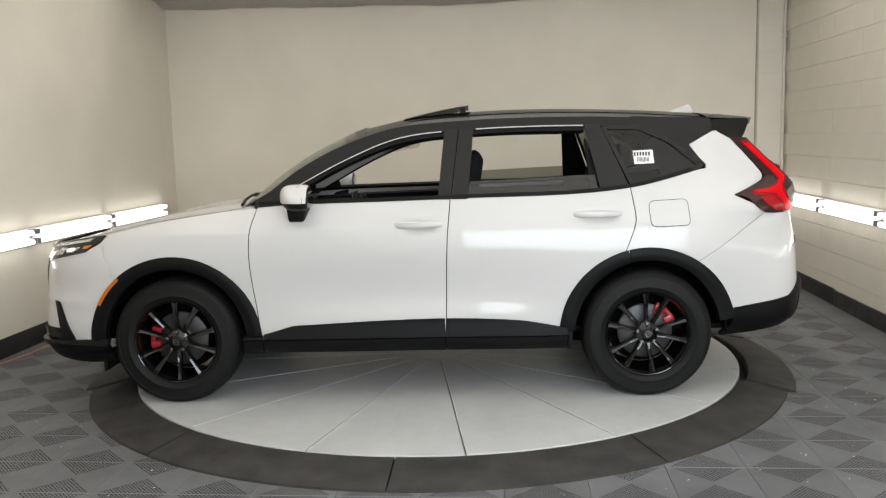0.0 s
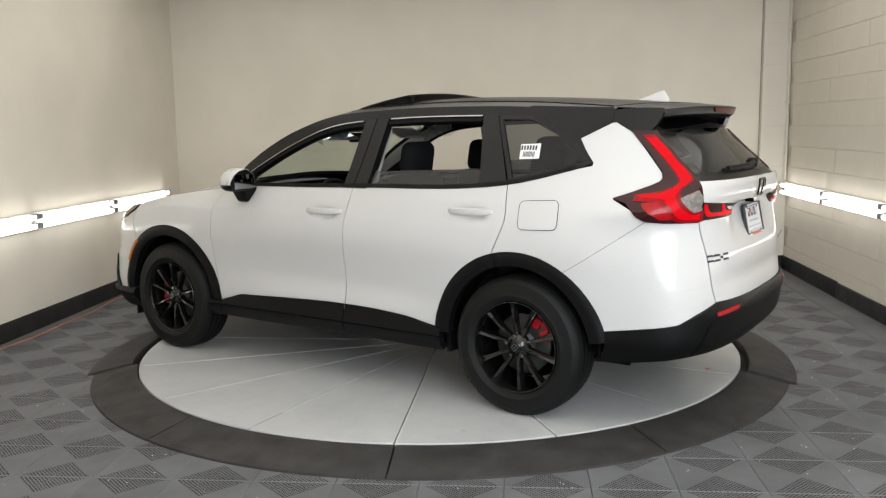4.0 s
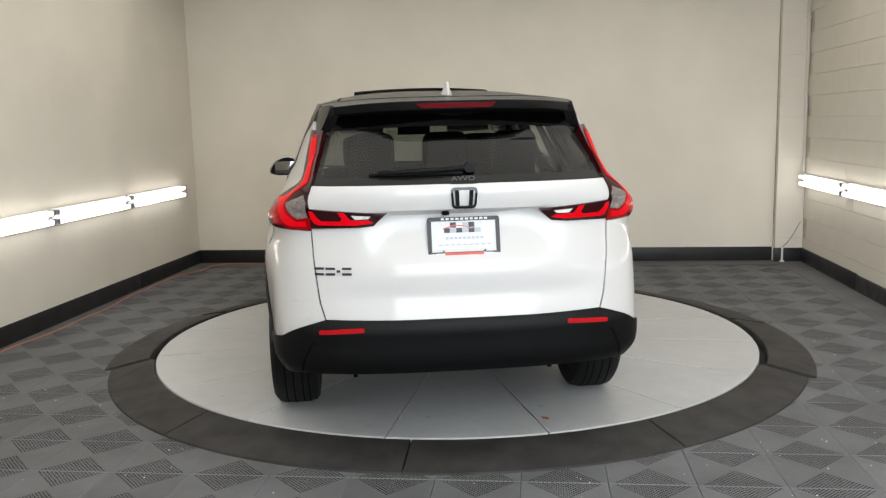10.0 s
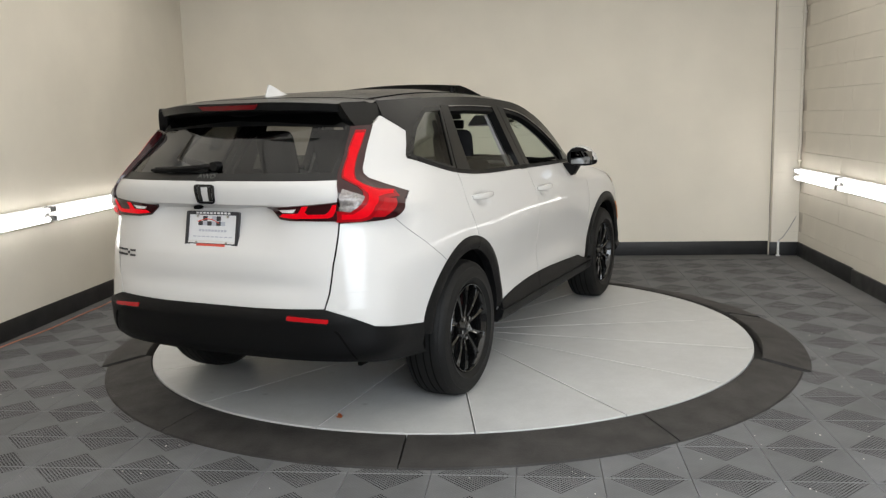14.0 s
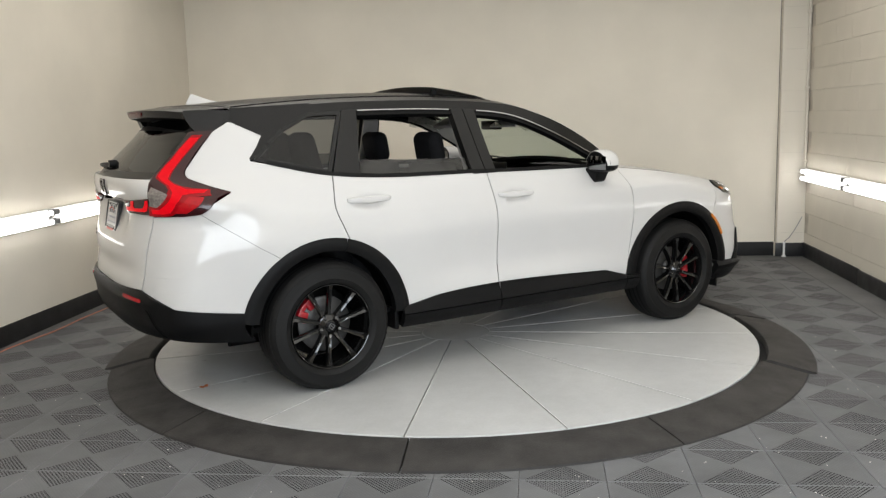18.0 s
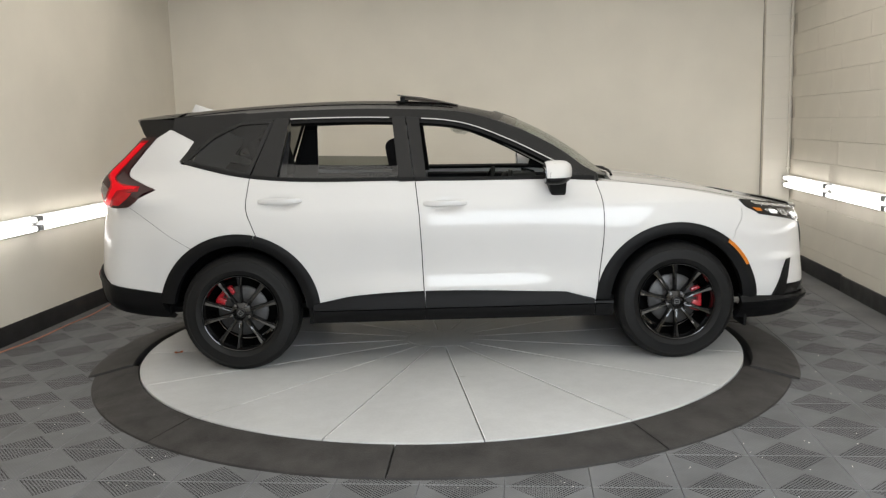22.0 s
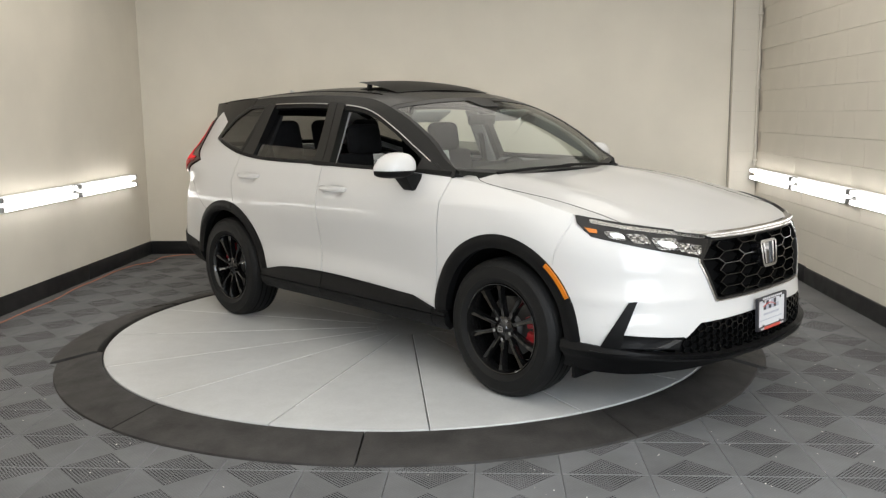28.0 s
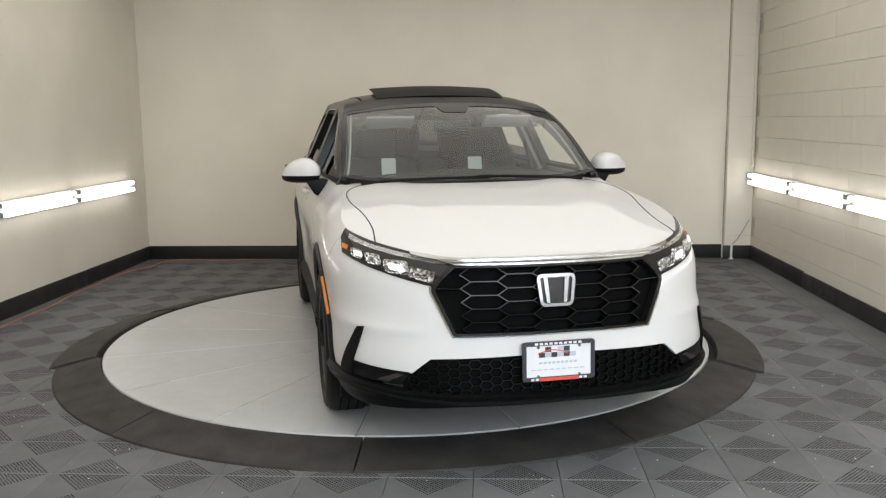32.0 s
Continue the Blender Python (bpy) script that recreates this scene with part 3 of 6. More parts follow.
def leaf(x, y, turn, s, material, label):
    bm = bmesh.new()
    rim = []
    for k in range(16):
        a = math.tau * k / 16
        r = s * (1 + 0.45 * math.cos(2 * a) + 0.25 * math.sin(5 * a))
        rim.append(bm.verts.new((r * math.cos(a), r * math.sin(a), 0.006 + 0.004 * math.sin(3 * a))))
    c = bm.verts.new((0, 0, 0.003))
    for k in range(16):
        bm.faces.new((c, rim[k], rim[(k + 1) % 16]))
    bmesh.ops.solidify(bm, geom=list(bm.faces), thickness=0.001)
    ob = tagged(part("leaf", bm, material), label, "leaf")
    RIDERS.append((ob, (x, y, Z_DECK + 0.002), turn))


block_wall()
pilaster()
baseboards()
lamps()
drape()
conduit()
cord()
ramp()
turntable()
floor_grit()
leaf(-1.82, -0.216, 20, 0.020, LEAF, "dry orange leaf lying on the turntable")


import mathutils.geometry

# ---- the car: x forward, y to its left, origin on the deck midway between the axles
CAR = (0.1165, 0.2150, Z_DECK - 0.005)
WHEEL_X, WHEEL_Z, ARCH_R = 1.35, 0.362, 0.475
SIDE_W = ((0.20, 0.82), (0.30, 0.868), (0.42, 0.897), (0.56, 0.901), (0.70, 0.911), (0.86, 0.917), (0.97, 0.900), (1.04, 0.877), (1.14, 0.838), (1.25, 0.785), (1.40, 0.717), (1.53, 0.658), (1.62, 0.610))
NOSE_X = ((0.20, 2.25), (0.28, 2.33), (0.42, 2.345), (0.58, 2.335), (0.75, 2.325), (0.86, 2.300), (0.92, 2.255), (0.98, 2.18), (1.05, 2.05), (1.15, 1.85))
NOSE_L = ((0.20, 0.62), (0.55, 0.70), (0.80, 0.84), (1.0, 1.02))
TAIL_X = ((0.30, -2.20), (0.38, -2.30), (0.50, -2.343), (0.60, -2.345), (0.66, -2.340), (0.86, -2.328), (1.03, -2.300), (1.10, -2.304), (1.158, -2.318), (1.21, -2.314), (1.34, -2.195), (1.45, -2.083), (1.50, -2.032), (1.60, -1.92))
TAIL_L = ((0.30, 0.45), (0.65, 0.52), (0.90, 0.60), (1.03, 0.55), (1.14, 0.34), (1.21, 0.26), (1.50, 0.24))
BELT = ((-1.75, 1.305), (-1.66, 1.282), (-1.27, 1.192), (-0.23, 1.152), (0.85, 1.130), (1.0, 1.12))
WIN_TOP = ((-1.95, 1.475), (-1.55, 1.515), (-1.30, 1.535), (-1.05, 1.545), (-0.36, 1.537), (0.056, 1.495), (0.333, 1.390), (0.60, 1.255), (0.86, 1.115))
ROOF_Z = ((-2.30, 1.560), (-2.05, 1.588), (-1.66, 1.622), (-1.30, 1.645), (-0.80, 1.662), (-0.40, 1.655), (0.0, 1.622), (0.32, 1.555))
NP, TP = 2.6, 3.0


def step(a, b, x):
    t = min(1.0, max(0.0, (x - a) / (b - a)))
    return t * t * (3 - 2 * t)


def side_w(x, z):
    w = curve(z, SIDE_W)
    w -= 0.095 * step(0.98, 1.14, z) * min(1.12, max(0.0, x - 0.15) / 0.8) ** 2
    if x < -1.3:                      # cabin narrows to the rear
        d = min(-1.3 - x, 0.75)
        w -= (0.104 * (d / 0.75) ** 2.6 + 0.12 * max(0.0, -2.05 - x)) * step(1.05, 1.25, z)
    w -= 0.042 * math.exp(-((x + 1.97) / 0.20) ** 2) * step(1.10, 0.95, z)      # rounded rear corners
    w += 0.016 * step(0.62, 0.47, z) * math.exp(-((x + 0.05) / 0.70) ** 8)
    if z < 0.95:                      # doors pulled in between the haunches
        w -= 0.024 * math.exp(-((x + 0.0) / 0.75) ** 4) * step(0.95, 0.62, z)
    return w


def body_y(x, z):
    """Half width of the body at x and z."""
    w = side_w(x, z)
    n, nl = curve(z, NOSE_X), curve(z, NOSE_L)
    t, tl = curve(z, TAIL_X), curve(z, TAIL_L)
    if z < 1.12 and x > n - nl:
        d = min(0.9999, (x - n + nl) / nl)
        return w * (1 - d ** NP) ** (1 / NP)
    if x < t + tl:
        d = min(0.9999, (t + tl - x) / tl)
        return w * (1 - d ** TP) ** (1 / TP)
    return w


def side(s):
    return lambda x, z: Vector((x, s * body_y(x, z), z))


def end_map(xs, ls, p, sign):
    """A wrap round the nose (sign 1) or the tail (-1): |w| up to 1 is the rounded end, past it the flank."""
    def at(w, z):
        tip, l = curve(z, xs), curve(z, ls)
        s = 1 if w >= 0 else -1
        if abs(w) <= 1:
            a = abs(w) * math.pi / 2
            c, d = math.cos(a), math.sin(a)
            r = (c ** p + d ** p) ** (-1 / p) if abs(w) > 0 else 1.0
            x = tip - sign * l + sign * l * r * c
            return Vector((x, s * side_w(x, z) * min(1.0, r * d), z))
        x = tip - sign * l - sign * (abs(w) - 1)
        return Vector((x, s * side_w(x, z), z))

    def by_y(y, z):
        tip, l = curve(z, xs), curve(z, ls)
        q = min(0.9999, abs(y) / side_w(tip - sign * 0.3 * l, z))
        e = (1 - q ** p) ** (1 / p)
        return (math.copysign(math.atan2(q, e) * 2 / math.pi, y), z)

    def by_x(x, z, s=1):
        tip, l = curve(z, xs), curve(z, ls)
        d = sign * (x - (tip - sign * l)) / l
        if d <= 0:
            return (s * (1 - d * l), z)
        d = min(d, 0.9999)
        q = (1 - d ** p) ** (1 / p)
        return (s * math.atan2(q, d) * 2 / math.pi, z)
    return at, by_y, by_x


nose, ny, nx = end_map(NOSE_X, NOSE_L, NP, 1)
tail, ty, tx = end_map(TAIL_X, TAIL_L, TP, -1)


def gate_half(z):
    return curve(z, ((1.2165, 0.648), (1.33, 0.626), (1.43, 0.598), (1.50, 0.57)))


def gate_glass(y, z):
    """The rear window: a gentle bow between the lamps."""
    e = gate_half(z)
    mid, x = curve(z, TAIL_X), tail(ty(e, z)[0], z).x
    return Vector((mid + (x - mid) * min(1.3, abs(y) / e) ** 2, y, z))


def cut_grid(bm, stepx, stepz):
    xs, zs = [v.co.x for v in bm.verts], [v.co.z for v in bm.verts]
    for lo, hi, d, no in ((min(xs), max(xs), stepx, (1, 0, 0)), (min(zs), max(zs), stepz, (0, 0, 1))):
        k = math.floor(lo / d) + 1
        while k * d < hi - 1e-6:
            p = (k * d + 1e-5, 0, 0) if no[0] else (0, 0, k * d + 1e-5)
            bmesh.ops.bisect_plane(bm, geom=list(bm.verts) + list(bm.edges) + list(bm.faces), dist=1e-6, plane_co=p, plane_no=no)
            k += 1


def shell(flat, mp, off=0.0, thick=0.015, bend=None):
    """Maps a flat mesh (x, z) onto a surface and gives it thickness inwards. bend: extra offset by flat place."""
    vs = list(flat.verts)
    idx = {v: i for i, v in enumerate(vs)}
    out = bmesh.new()
    top, low = [], []
    h = 1e-3
    for v in vs:
        a, b = v.co.x, v.co.z
        p = mp(a, b)
        n = (mp(a + h, b) - mp(a - h, b)).cross(mp(a, b + h) - mp(a, b - h))
        n = n.normalized() if n.length > 1e-12 else Vector((0, 0, 1))
        c = Vector((max(-1.6, min(1.5, p.x)), 0, 0.75 if p.z < 1.45 or abs(p.y) > 0.6 else 0.2))
        if n.dot(p - c) < 0:
            n = -n
        o = off + (bend(a, b) if bend else 0.0)
        top.append(out.verts.new(p + n * o))
        if thick:
            low.append(out.verts.new(p + n * (o - thick)))
    for f in flat.faces:
        k = [idx[v] for v in f.verts]
        try:
            out.faces.new([top[i] for i in k])
            if thick:
                out.faces.new([low[i] for i in reversed(k)])
        except ValueError:
            pass
    for e in flat.edges:
        if thick and len(e.link_faces) == 1:
            i, j = (idx[v] for v in e.verts)
            try:
                out.faces.new((top[i], top[j], low[j], low[i]))
            except ValueError:
                pass
    flat.free()
    return out


def patch(pts, mp, off=0.0, thick=0.015, sx=0.07, sz=0.05, bend=None):
    bm = bmesh.new()
    clean = []
    for p in pts:
        if not clean or (abs(p[0] - clean[-1][0]) + abs(p[1] - clean[-1][1])) > 1e-5:
            clean.append(p)
    vs = [bm.verts.new((a, 0, b)) for a, b in clean]
    for tri in mathutils.geometry.tessellate_polygon([[Vector((a, b, 0)) for a, b in clean]]):
        try:
            bm.faces.new([vs[i] for i in tri])
        except ValueError:
            pass
    cut_grid(bm, sx, sz)
    bmesh.ops.remove_doubles(bm, verts=bm.verts, dist=1e-5)
    return shell(bm, mp, off, thick, bend)


def ribbon(outer, inner, mp, off=0.0, thick=0.015, sx=0.07, sz=0.06, closed=False, bend=None):
    """A strip between two flat lines with the same number of points."""
    bm = bmesh.new()
    a = [bm.verts.new((p[0], 0, p[1])) for p in outer]
    b = [bm.verts.new((p[0], 0, p[1])) for p in inner]
    n = len(a)
    for i in range(n if closed else n - 1):
        j = (i + 1) % n
        bm.faces.new((a[i], a[j], b[j], b[i]))
    cut_grid(bm, sx, sz)
    return shell(bm, mp, off, thick, bend)


def inset(pts, d):
    """Offsets a closed line inwards by d."""
    area = sum(p[0] * q[1] - q[0] * p[1] for p, q in zip(pts, pts[1:] + pts[:1]))
    sg = 1 if area > 0 else -1
    out = []
    n = len(pts)
    for i in range(n):
        p, a, b = Vector(pts[i]), Vector(pts[i - 1]), Vector(pts[(i + 1) % n])
        e, f = (p - a).normalized(), (b - p).normalized()
        n1, n2 = Vector((-e.y, e.x)) * sg, Vector((-f.y, f.x)) * sg
        m = (n1 + n2) / max(0.35, 1 + n1.dot(n2))
        out.append(tuple(p + m * d))
    return out


def arc(cx, cz, r, a0, a1, n=24):
    return [(cx + r * math.cos(radians(a0 + (a1 - a0) * k / n)), cz + r * math.sin(radians(a0 + (a1 - a0) * k / n))) for k in range(n + 1)]


def soft(pts, r, n=4):
    """Rounds the corners of a closed line."""
    out = []
    m = len(pts)
    for i in range(m):
        p, a, b = Vector(pts[i]), Vector(pts[i - 1]), Vector(pts[(i + 1) % m])
        d = min(r, (a - p).length * 0.45, (b - p).length * 0.45)
        s, e = p + (a - p).normalized() * d, p + (b - p).normalized() * d
        for k in range(n + 1):
            t = k / n
            out.append(tuple(s * (1 - t) ** 2 + p * 2 * t * (1 - t) + e * t * t))
    return out


def seam_a(z):
    return curve(z, ((0.30, 0.845), (0.55, 0.872), (0.80, 0.898), (1.0, 0.895), (1.12, 0.872)))


def seam_b(z):
    return curve(z, ((0.28, -0.203), (0.46, -0.210), (0.95, -0.226), (1.15, -0.246)))


def seam_c(z):
    return curve(z, ((0.80, -1.205), (0.90, -1.245), (1.01, -1.283), (1.13, -1.272), (1.20, -1.262)))


def zs(a, b, n=8):
    return [a + (b - a) * k / n for k in range(n + 1)]


GAP = 0.0028
car = tagged(new("suv"), "white compact SUV with black roof and open side windows", "car")
RIDERS.append((car, CAR, -0.15))


def hood_edge(x):
    return curve(x, ((0.86, 1.118), (1.14, 1.090), (1.45, 1.045), (1.74, 0.985), (2.0, 0.935), (2.16, 0.905), (2.30, 0.885)))


def hood_mid(x):
    return curve(x, ((0.95, 1.135), (1.2, 1.105), (1.54, 1.055), (1.914, 0.968), (2.12, 0.918), (2.26, 0.885)))


def body_panels():
    for s in (1, -1):
        sm = side(s)
        # front wing
        pts = [(seam_a(z) + GAP, z) for z in zs(0.44, 1.115, 10)]
        pts += [(x, hood_edge(x)) for x in zs(0.90, 1.735, 8)]
        pts += [(1.745, 0.975), (1.752, 0.93), (1.70, 0.80)]
        pts += arc(WHEEL_X, WHEEL_Z, ARCH_R, 45, 171, 24)
        part("front_wing", patch(pts, sm), PAINT, car)
        # front door
        pts = [(seam_b(z) + GAP, z) for z in zs(0.36, 1.147, 4)]
        pts += [(x, curve(x, BELT)) for x in zs(-0.20, 0.865, 8)]
        pts += [(seam_a(z) - GAP, z) for z in zs(1.11, 0.36, 10)]
        cup = lambda xm, zm: (lambda x, z: -0.034 * math.exp(-((x - xm) / 0.072) ** 4 - ((z - zm) / 0.026) ** 2))
        front = part("front_door", patch(pts, sm, sx=0.03, sz=0.018, bend=cup(-0.062, 0.996)), PAINT, car)
        part("door_card", patch([(-0.19, 0.42), (-0.19, 1.14), (0.80, 1.12), (0.84, 0.42)], sm, off=-0.06, thick=0.03, sx=0.15, sz=0.12), DASH, front, "dark inner door lining")
        # rear door
        pts = [(seam_c(z) + GAP, z) for z in zs(0.825, 1.19, 8)]
        pts += [(x, curve(x, BELT)) for x in zs(-1.26, -0.218, 8)]
        pts += [(seam_b(z) - GAP, z) for z in zs(1.147, 0.36, 4)]
        pts += [(-0.88, 0.36)]
        pts += arc(-WHEEL_X, WHEEL_Z, ARCH_R, 2, 74, 16)
        rear = part("rear_door", patch(pts, sm, sx=0.03, sz=0.018, bend=cup(-1.073, 1.034)), PAINT, car)
        part("door_card", patch([(-1.10, 0.86), (-1.20, 1.16), (-0.26, 1.14), (-0.26, 0.42), (-0.84, 0.42), (-0.90, 0.66)], sm, off=-0.06, thick=0.03, sx=0.15, sz=0.12), DASH, rear, "dark inner door lining")
        # rear quarter
        pts = [(seam_c(z) - GAP, z) for z in zs(1.195, 0.835, 8)]
        pts += arc(-WHEEL_X, WHEEL_Z, ARCH_R, 78, 122, 12)
        pts += [(-1.732, 0.844), (-2.010, 1.037), (-1.949, 1.086), (-1.839, 1.138), (-1.915, 1.168), (-1.989, 1.199), (-2.027, 1.217), (-2.037, 1.238), (-2.030, 1.260), (-1.997, 1.300), (-1.929, 1.381), (-1.864, 1.452), (-1.800, 1.488), (-1.783, 1.499), (-1.763, 1.497), (-1.613, 1.421), (-1.655, 1.360), (-1.705, 1.305), (-1.703, 1.290), (-1.488, 1.243)]
        part("rear_quarter", patch(pts, sm), PAINT, car)
        # joint between quarter and bumper corner
        jl = [(-1.612, 0.770), (-1.67, 0.806), (-1.735, 0.846), (-1.80, 0.891), (-1.87, 0.939), (-1.94, 0.988), (-2.005, 1.033)]
        part("bumper_joint", ribbon([(x, z + 0.0016) for x, z in jl], [(x, z - 0.0016) for x, z in jl], sm, off=0.001, thick=0.003, sx=9, sz=9), SEAM, car)
        # flange behind the wing and bumper joint
        part("wing_flange", patch([(1.64, 0.76), (1.80, 0.76), (1.82, 0.96), (1.66, 1.00)], sm, off=-0.005, thick=0.004), PAINT, car)
        # dark backing strips behind the gaps, added for the shade inside them
        for fn, z0, z1 in ((seam_a, 0.40, 1.11), (seam_b, 0.30, 1.15), (seam_c, 0.84, 1.19)):
            part("gap_backing", ribbon([(fn(z) - 0.012, z) for z in zs(z0, z1, 8)], [(fn(z) + 0.012, z) for z in zs(z0, z1, 8)], sm, off=-0.006, thick=0.03, sx=9, sz=9), UNDER, car)
        # handles
        for x0, x1, z, door in ((-0.20, 0.068, 1.014, front), (-1.208, -0.938, 1.052, rear)):
            xm = (x0 + x1) / 2
            y = body_y(xm, z)
            bm = bmesh.new()
            n = 14
            rows = []
            for k in range(n + 1):
                t = k / n
                x = x0 + (x1 - x0) * t
                b = math.sin(math.pi * t) ** 0.5
                yy = s * (body_y(x, z) + 0.006 + 0.030 * b)
                hh = 0.011 + 0.008 * b
                rows.append([bm.verts.new((x, yy + s * dy, z + dz)) for dy, dz in ((-0.012, hh), (0.0, hh * 0.8), (0.004, 0), (0.0, -hh * 0.8), (-0.012, -hh))])
            for a, b in zip(rows, rows[1:]):
                for i in range(5):
                    bm.faces.new((a[i], a[(i + 1) % 5], b[(i + 1) % 5], b[i]))
            bm.faces.new(rows[0])
            bm.faces.new(rows[-1])
            part("door_handle", bm, PAINT, door, "white pull handle")
        # sill and lower door cladding, in the pieces of the doors
        def clad_top(x):
            return curve(x, ((-0.92, 0.405), (-0.80, 0.428), (-0.64, 0.457), (0.60, 0.450), (0.70, 0.442), (0.80, 0.405), (0.90, 0.392)))
        for x0, x1, owner in ((-0.895, -0.208, rear), (-0.202, 0.842, front), (0.848, 0.955, car)):
            xs = zs(x0, x1, 12)
            zt = [clad_top(x) if x < 0.845 else 0.392 for x in xs]
            part("sill_cladding", ribbon([(x, z) for x, z in zip(xs, zt)], [(x, 0.378) for x in xs], sm, off=0.034, thick=0.03, sz=0.02,
                 bend=lambda a, b: -0.030 * min(1.0, max(0.0, (b - 0.375) / 0.075))), CLAD, owner)
            part("sill_cover", ribbon([(x, 0.372) for x in xs], [(x, 0.292) for x in xs], sm, off=0.036, thick=0.04, sz=0.03, bend=lambda a, b: -0.02 * step(0.33, 0.292, b)), CLAD, owner)
        # wheel arch lips
        for cx, a0, a1, nm in ((WHEEL_X, -1, 176, "front"), (-WHEEL_X, 4, 170, "rear")):
            def lip(a, r, cx=cx):
                x, z = cx + r * math.cos(a), WHEEL_Z + r * math.sin(a)
                return Vector((x, s * body_y(x, z), z))
            cuts = (a0, 77.0, a1) if nm == "rear" else (a0, a1)
            for b0, b1 in zip(cuts, cuts[1:]):
                e0, e1 = b0 + 0.25 * (b0 > a0), b1 - 0.25 * (b1 < a1)
                outer = [(radians(e0 + (e1 - e0) * k / 30), 0.500) for k in range(31)]
                inner = [(a, 0.428 - 0.016 * math.cos(a) ** 2) for a, _ in outer]
                bm = ribbon(outer, inner, lip, off=0.014, thick=0.05, sx=9, sz=0.03, bend=lambda a, r: -0.010 * step(0.47, 0.50, r) - 0.012 * step(0.445, 0.42, r))
                part("wheel_arch", bm, CLAD, car, "black plastic wheel arch lip")
            # liner
            bm = lathe([(0.445, 0.50), (0.445, 0.86)], 28, "Y", 0, 180)
            if s < 0:
                bmesh.ops.scale(bm, vec=(1, -1, 1), verts=bm.verts)
            bmesh.ops.translate(bm, vec=(cx, 0, WHEEL_Z), verts=bm.verts)
            bmesh.ops.solidify(bm, geom=list(bm.faces), thickness=0.01)
            part("wheel_well", bm, UNDER, car)
            part("well_wall", boxes(((cx - 0.46, s * 0.48, 0.24), (cx + 0.46, s * 0.50, 0.84))), UNDER, car)
        # amber side marker on the front arch
        def lipm(a, r):
            x, z = WHEEL_X + r * math.cos(a), WHEEL_Z + r * math.sin(a)
            return Vector((x, s * body_y(x, z), z))
        part("side_marker", ribbon([(radians(a), 0.497) for a in zs(28, 51, 8)], [(radians(a), 0.478) for a in zs(28, 51, 8)], lipm, off=0.0165, thick=0.02, sx=9), AMBER, car, "amber side marker lamp")
    # bonnet in the middle, wing tops at its sides
    def top(x, y):
        e = body_y(x, hood_edge(x))
        q = min(1.0, abs(y) / max(e, 1e-3))
        lo, hi = hood_edge(x), max(hood_mid(x), hood_edge(x))
        z = lo + (hi - lo) * (1 - q ** 2.6) + 0.012 * math.exp(-((abs(y) - 0.50) / 0.10) ** 2) * step(2.2, 1.6, x)
        return Vector((x, y, z))
    XS = [0.99 + 0.06 * k for k in range(20)] + [2.16, 2.19, 2.215, 2.235, 2.25]

    def shut(x):           # the bonnet's side gap
        e = body_y(x, hood_edge(x))
        return min(e - 0.012, curve(x, ((0.95, 0.64), (1.02, 0.70), (1.10, 0.735), (1.26, 0.752), (1.41, 0.742), (1.56, 0.713), (1.80, 0.692), (1.955, 0.702), (2.2, 0.70))))
    bm = ribbon([(x, shut(x) - GAP) for x in XS], [(x, -shut(x) + GAP) for x in XS], top, thick=0.02, sx=9, sz=0.06)
    part("bonnet", bm, PAINT, car)
    for s in (1, -1):
        xs = [x for x in zs(0.88, 2.05, 20)]
        bm = ribbon([(x, s * (body_y(x, hood_edge(x)))) for x in xs], [(x, s * (shut(x) + GAP)) for x in xs], top, thick=0.012, sx=9, sz=0.03)
        part("wing_top", bm, PAINT, car)
    for s in (1, -1):
        xl = zs(0.96, 1.99, 24)
        part("bonnet_gap", ribbon([(x, s * (shut(x) + 0.002)) for x in xl], [(x, s * (shut(x) - 0.002)) for x in xl], top, off=0.0012, thick=0.003, sx=9, sz=9), UNDER, car)
    part("bonnet_seal", ribbon([(x, shut(x) + 0.05) for x in XS], [(x, -shut(x) - 0.05) for x in XS], lambda x, y: top(x, y) - Vector((0, 0, 0.03)), thick=0.005, sx=9, sz=9), UNDER, car)
    part("cowl", ribbon([(1.06 - 0.18 * t * t, 0.76 * t) for t in zs(-1, 1, 16)], [(0.86 - 0.14 * t * t, 0.74 * t) for t in zs(-1, 1, 16)],
         lambda x, y: Vector((x, y, 1.098 + 0.05 * (x < 0.9) + 0.036 * max(0.0, 1 - (y / 0.62) ** 2))), thick=0.02, sx=9, sz=9), CLAD, car)
    for y0, y1 in ((0.62, -0.02), (0.05, -0.55)):
        part("wiper", tube_along([(1.06 - 0.16 * y * y, y, 1.150 - 0.06 * y * y + 0.01 * abs(y - y0)) for y in zs(y0, y1, 8)], 0.009), CLAD, car)


def rail(x):
    return curve(x, WIN_TOP) + curve(x, ((-2.2, 0.05), (-0.4, 0.055), (-0.05, 0.060), (0.2, 0.078), (0.45, 0.096), (0.66, 0.090), (0.8, 0.06), (0.9, 0.045)))


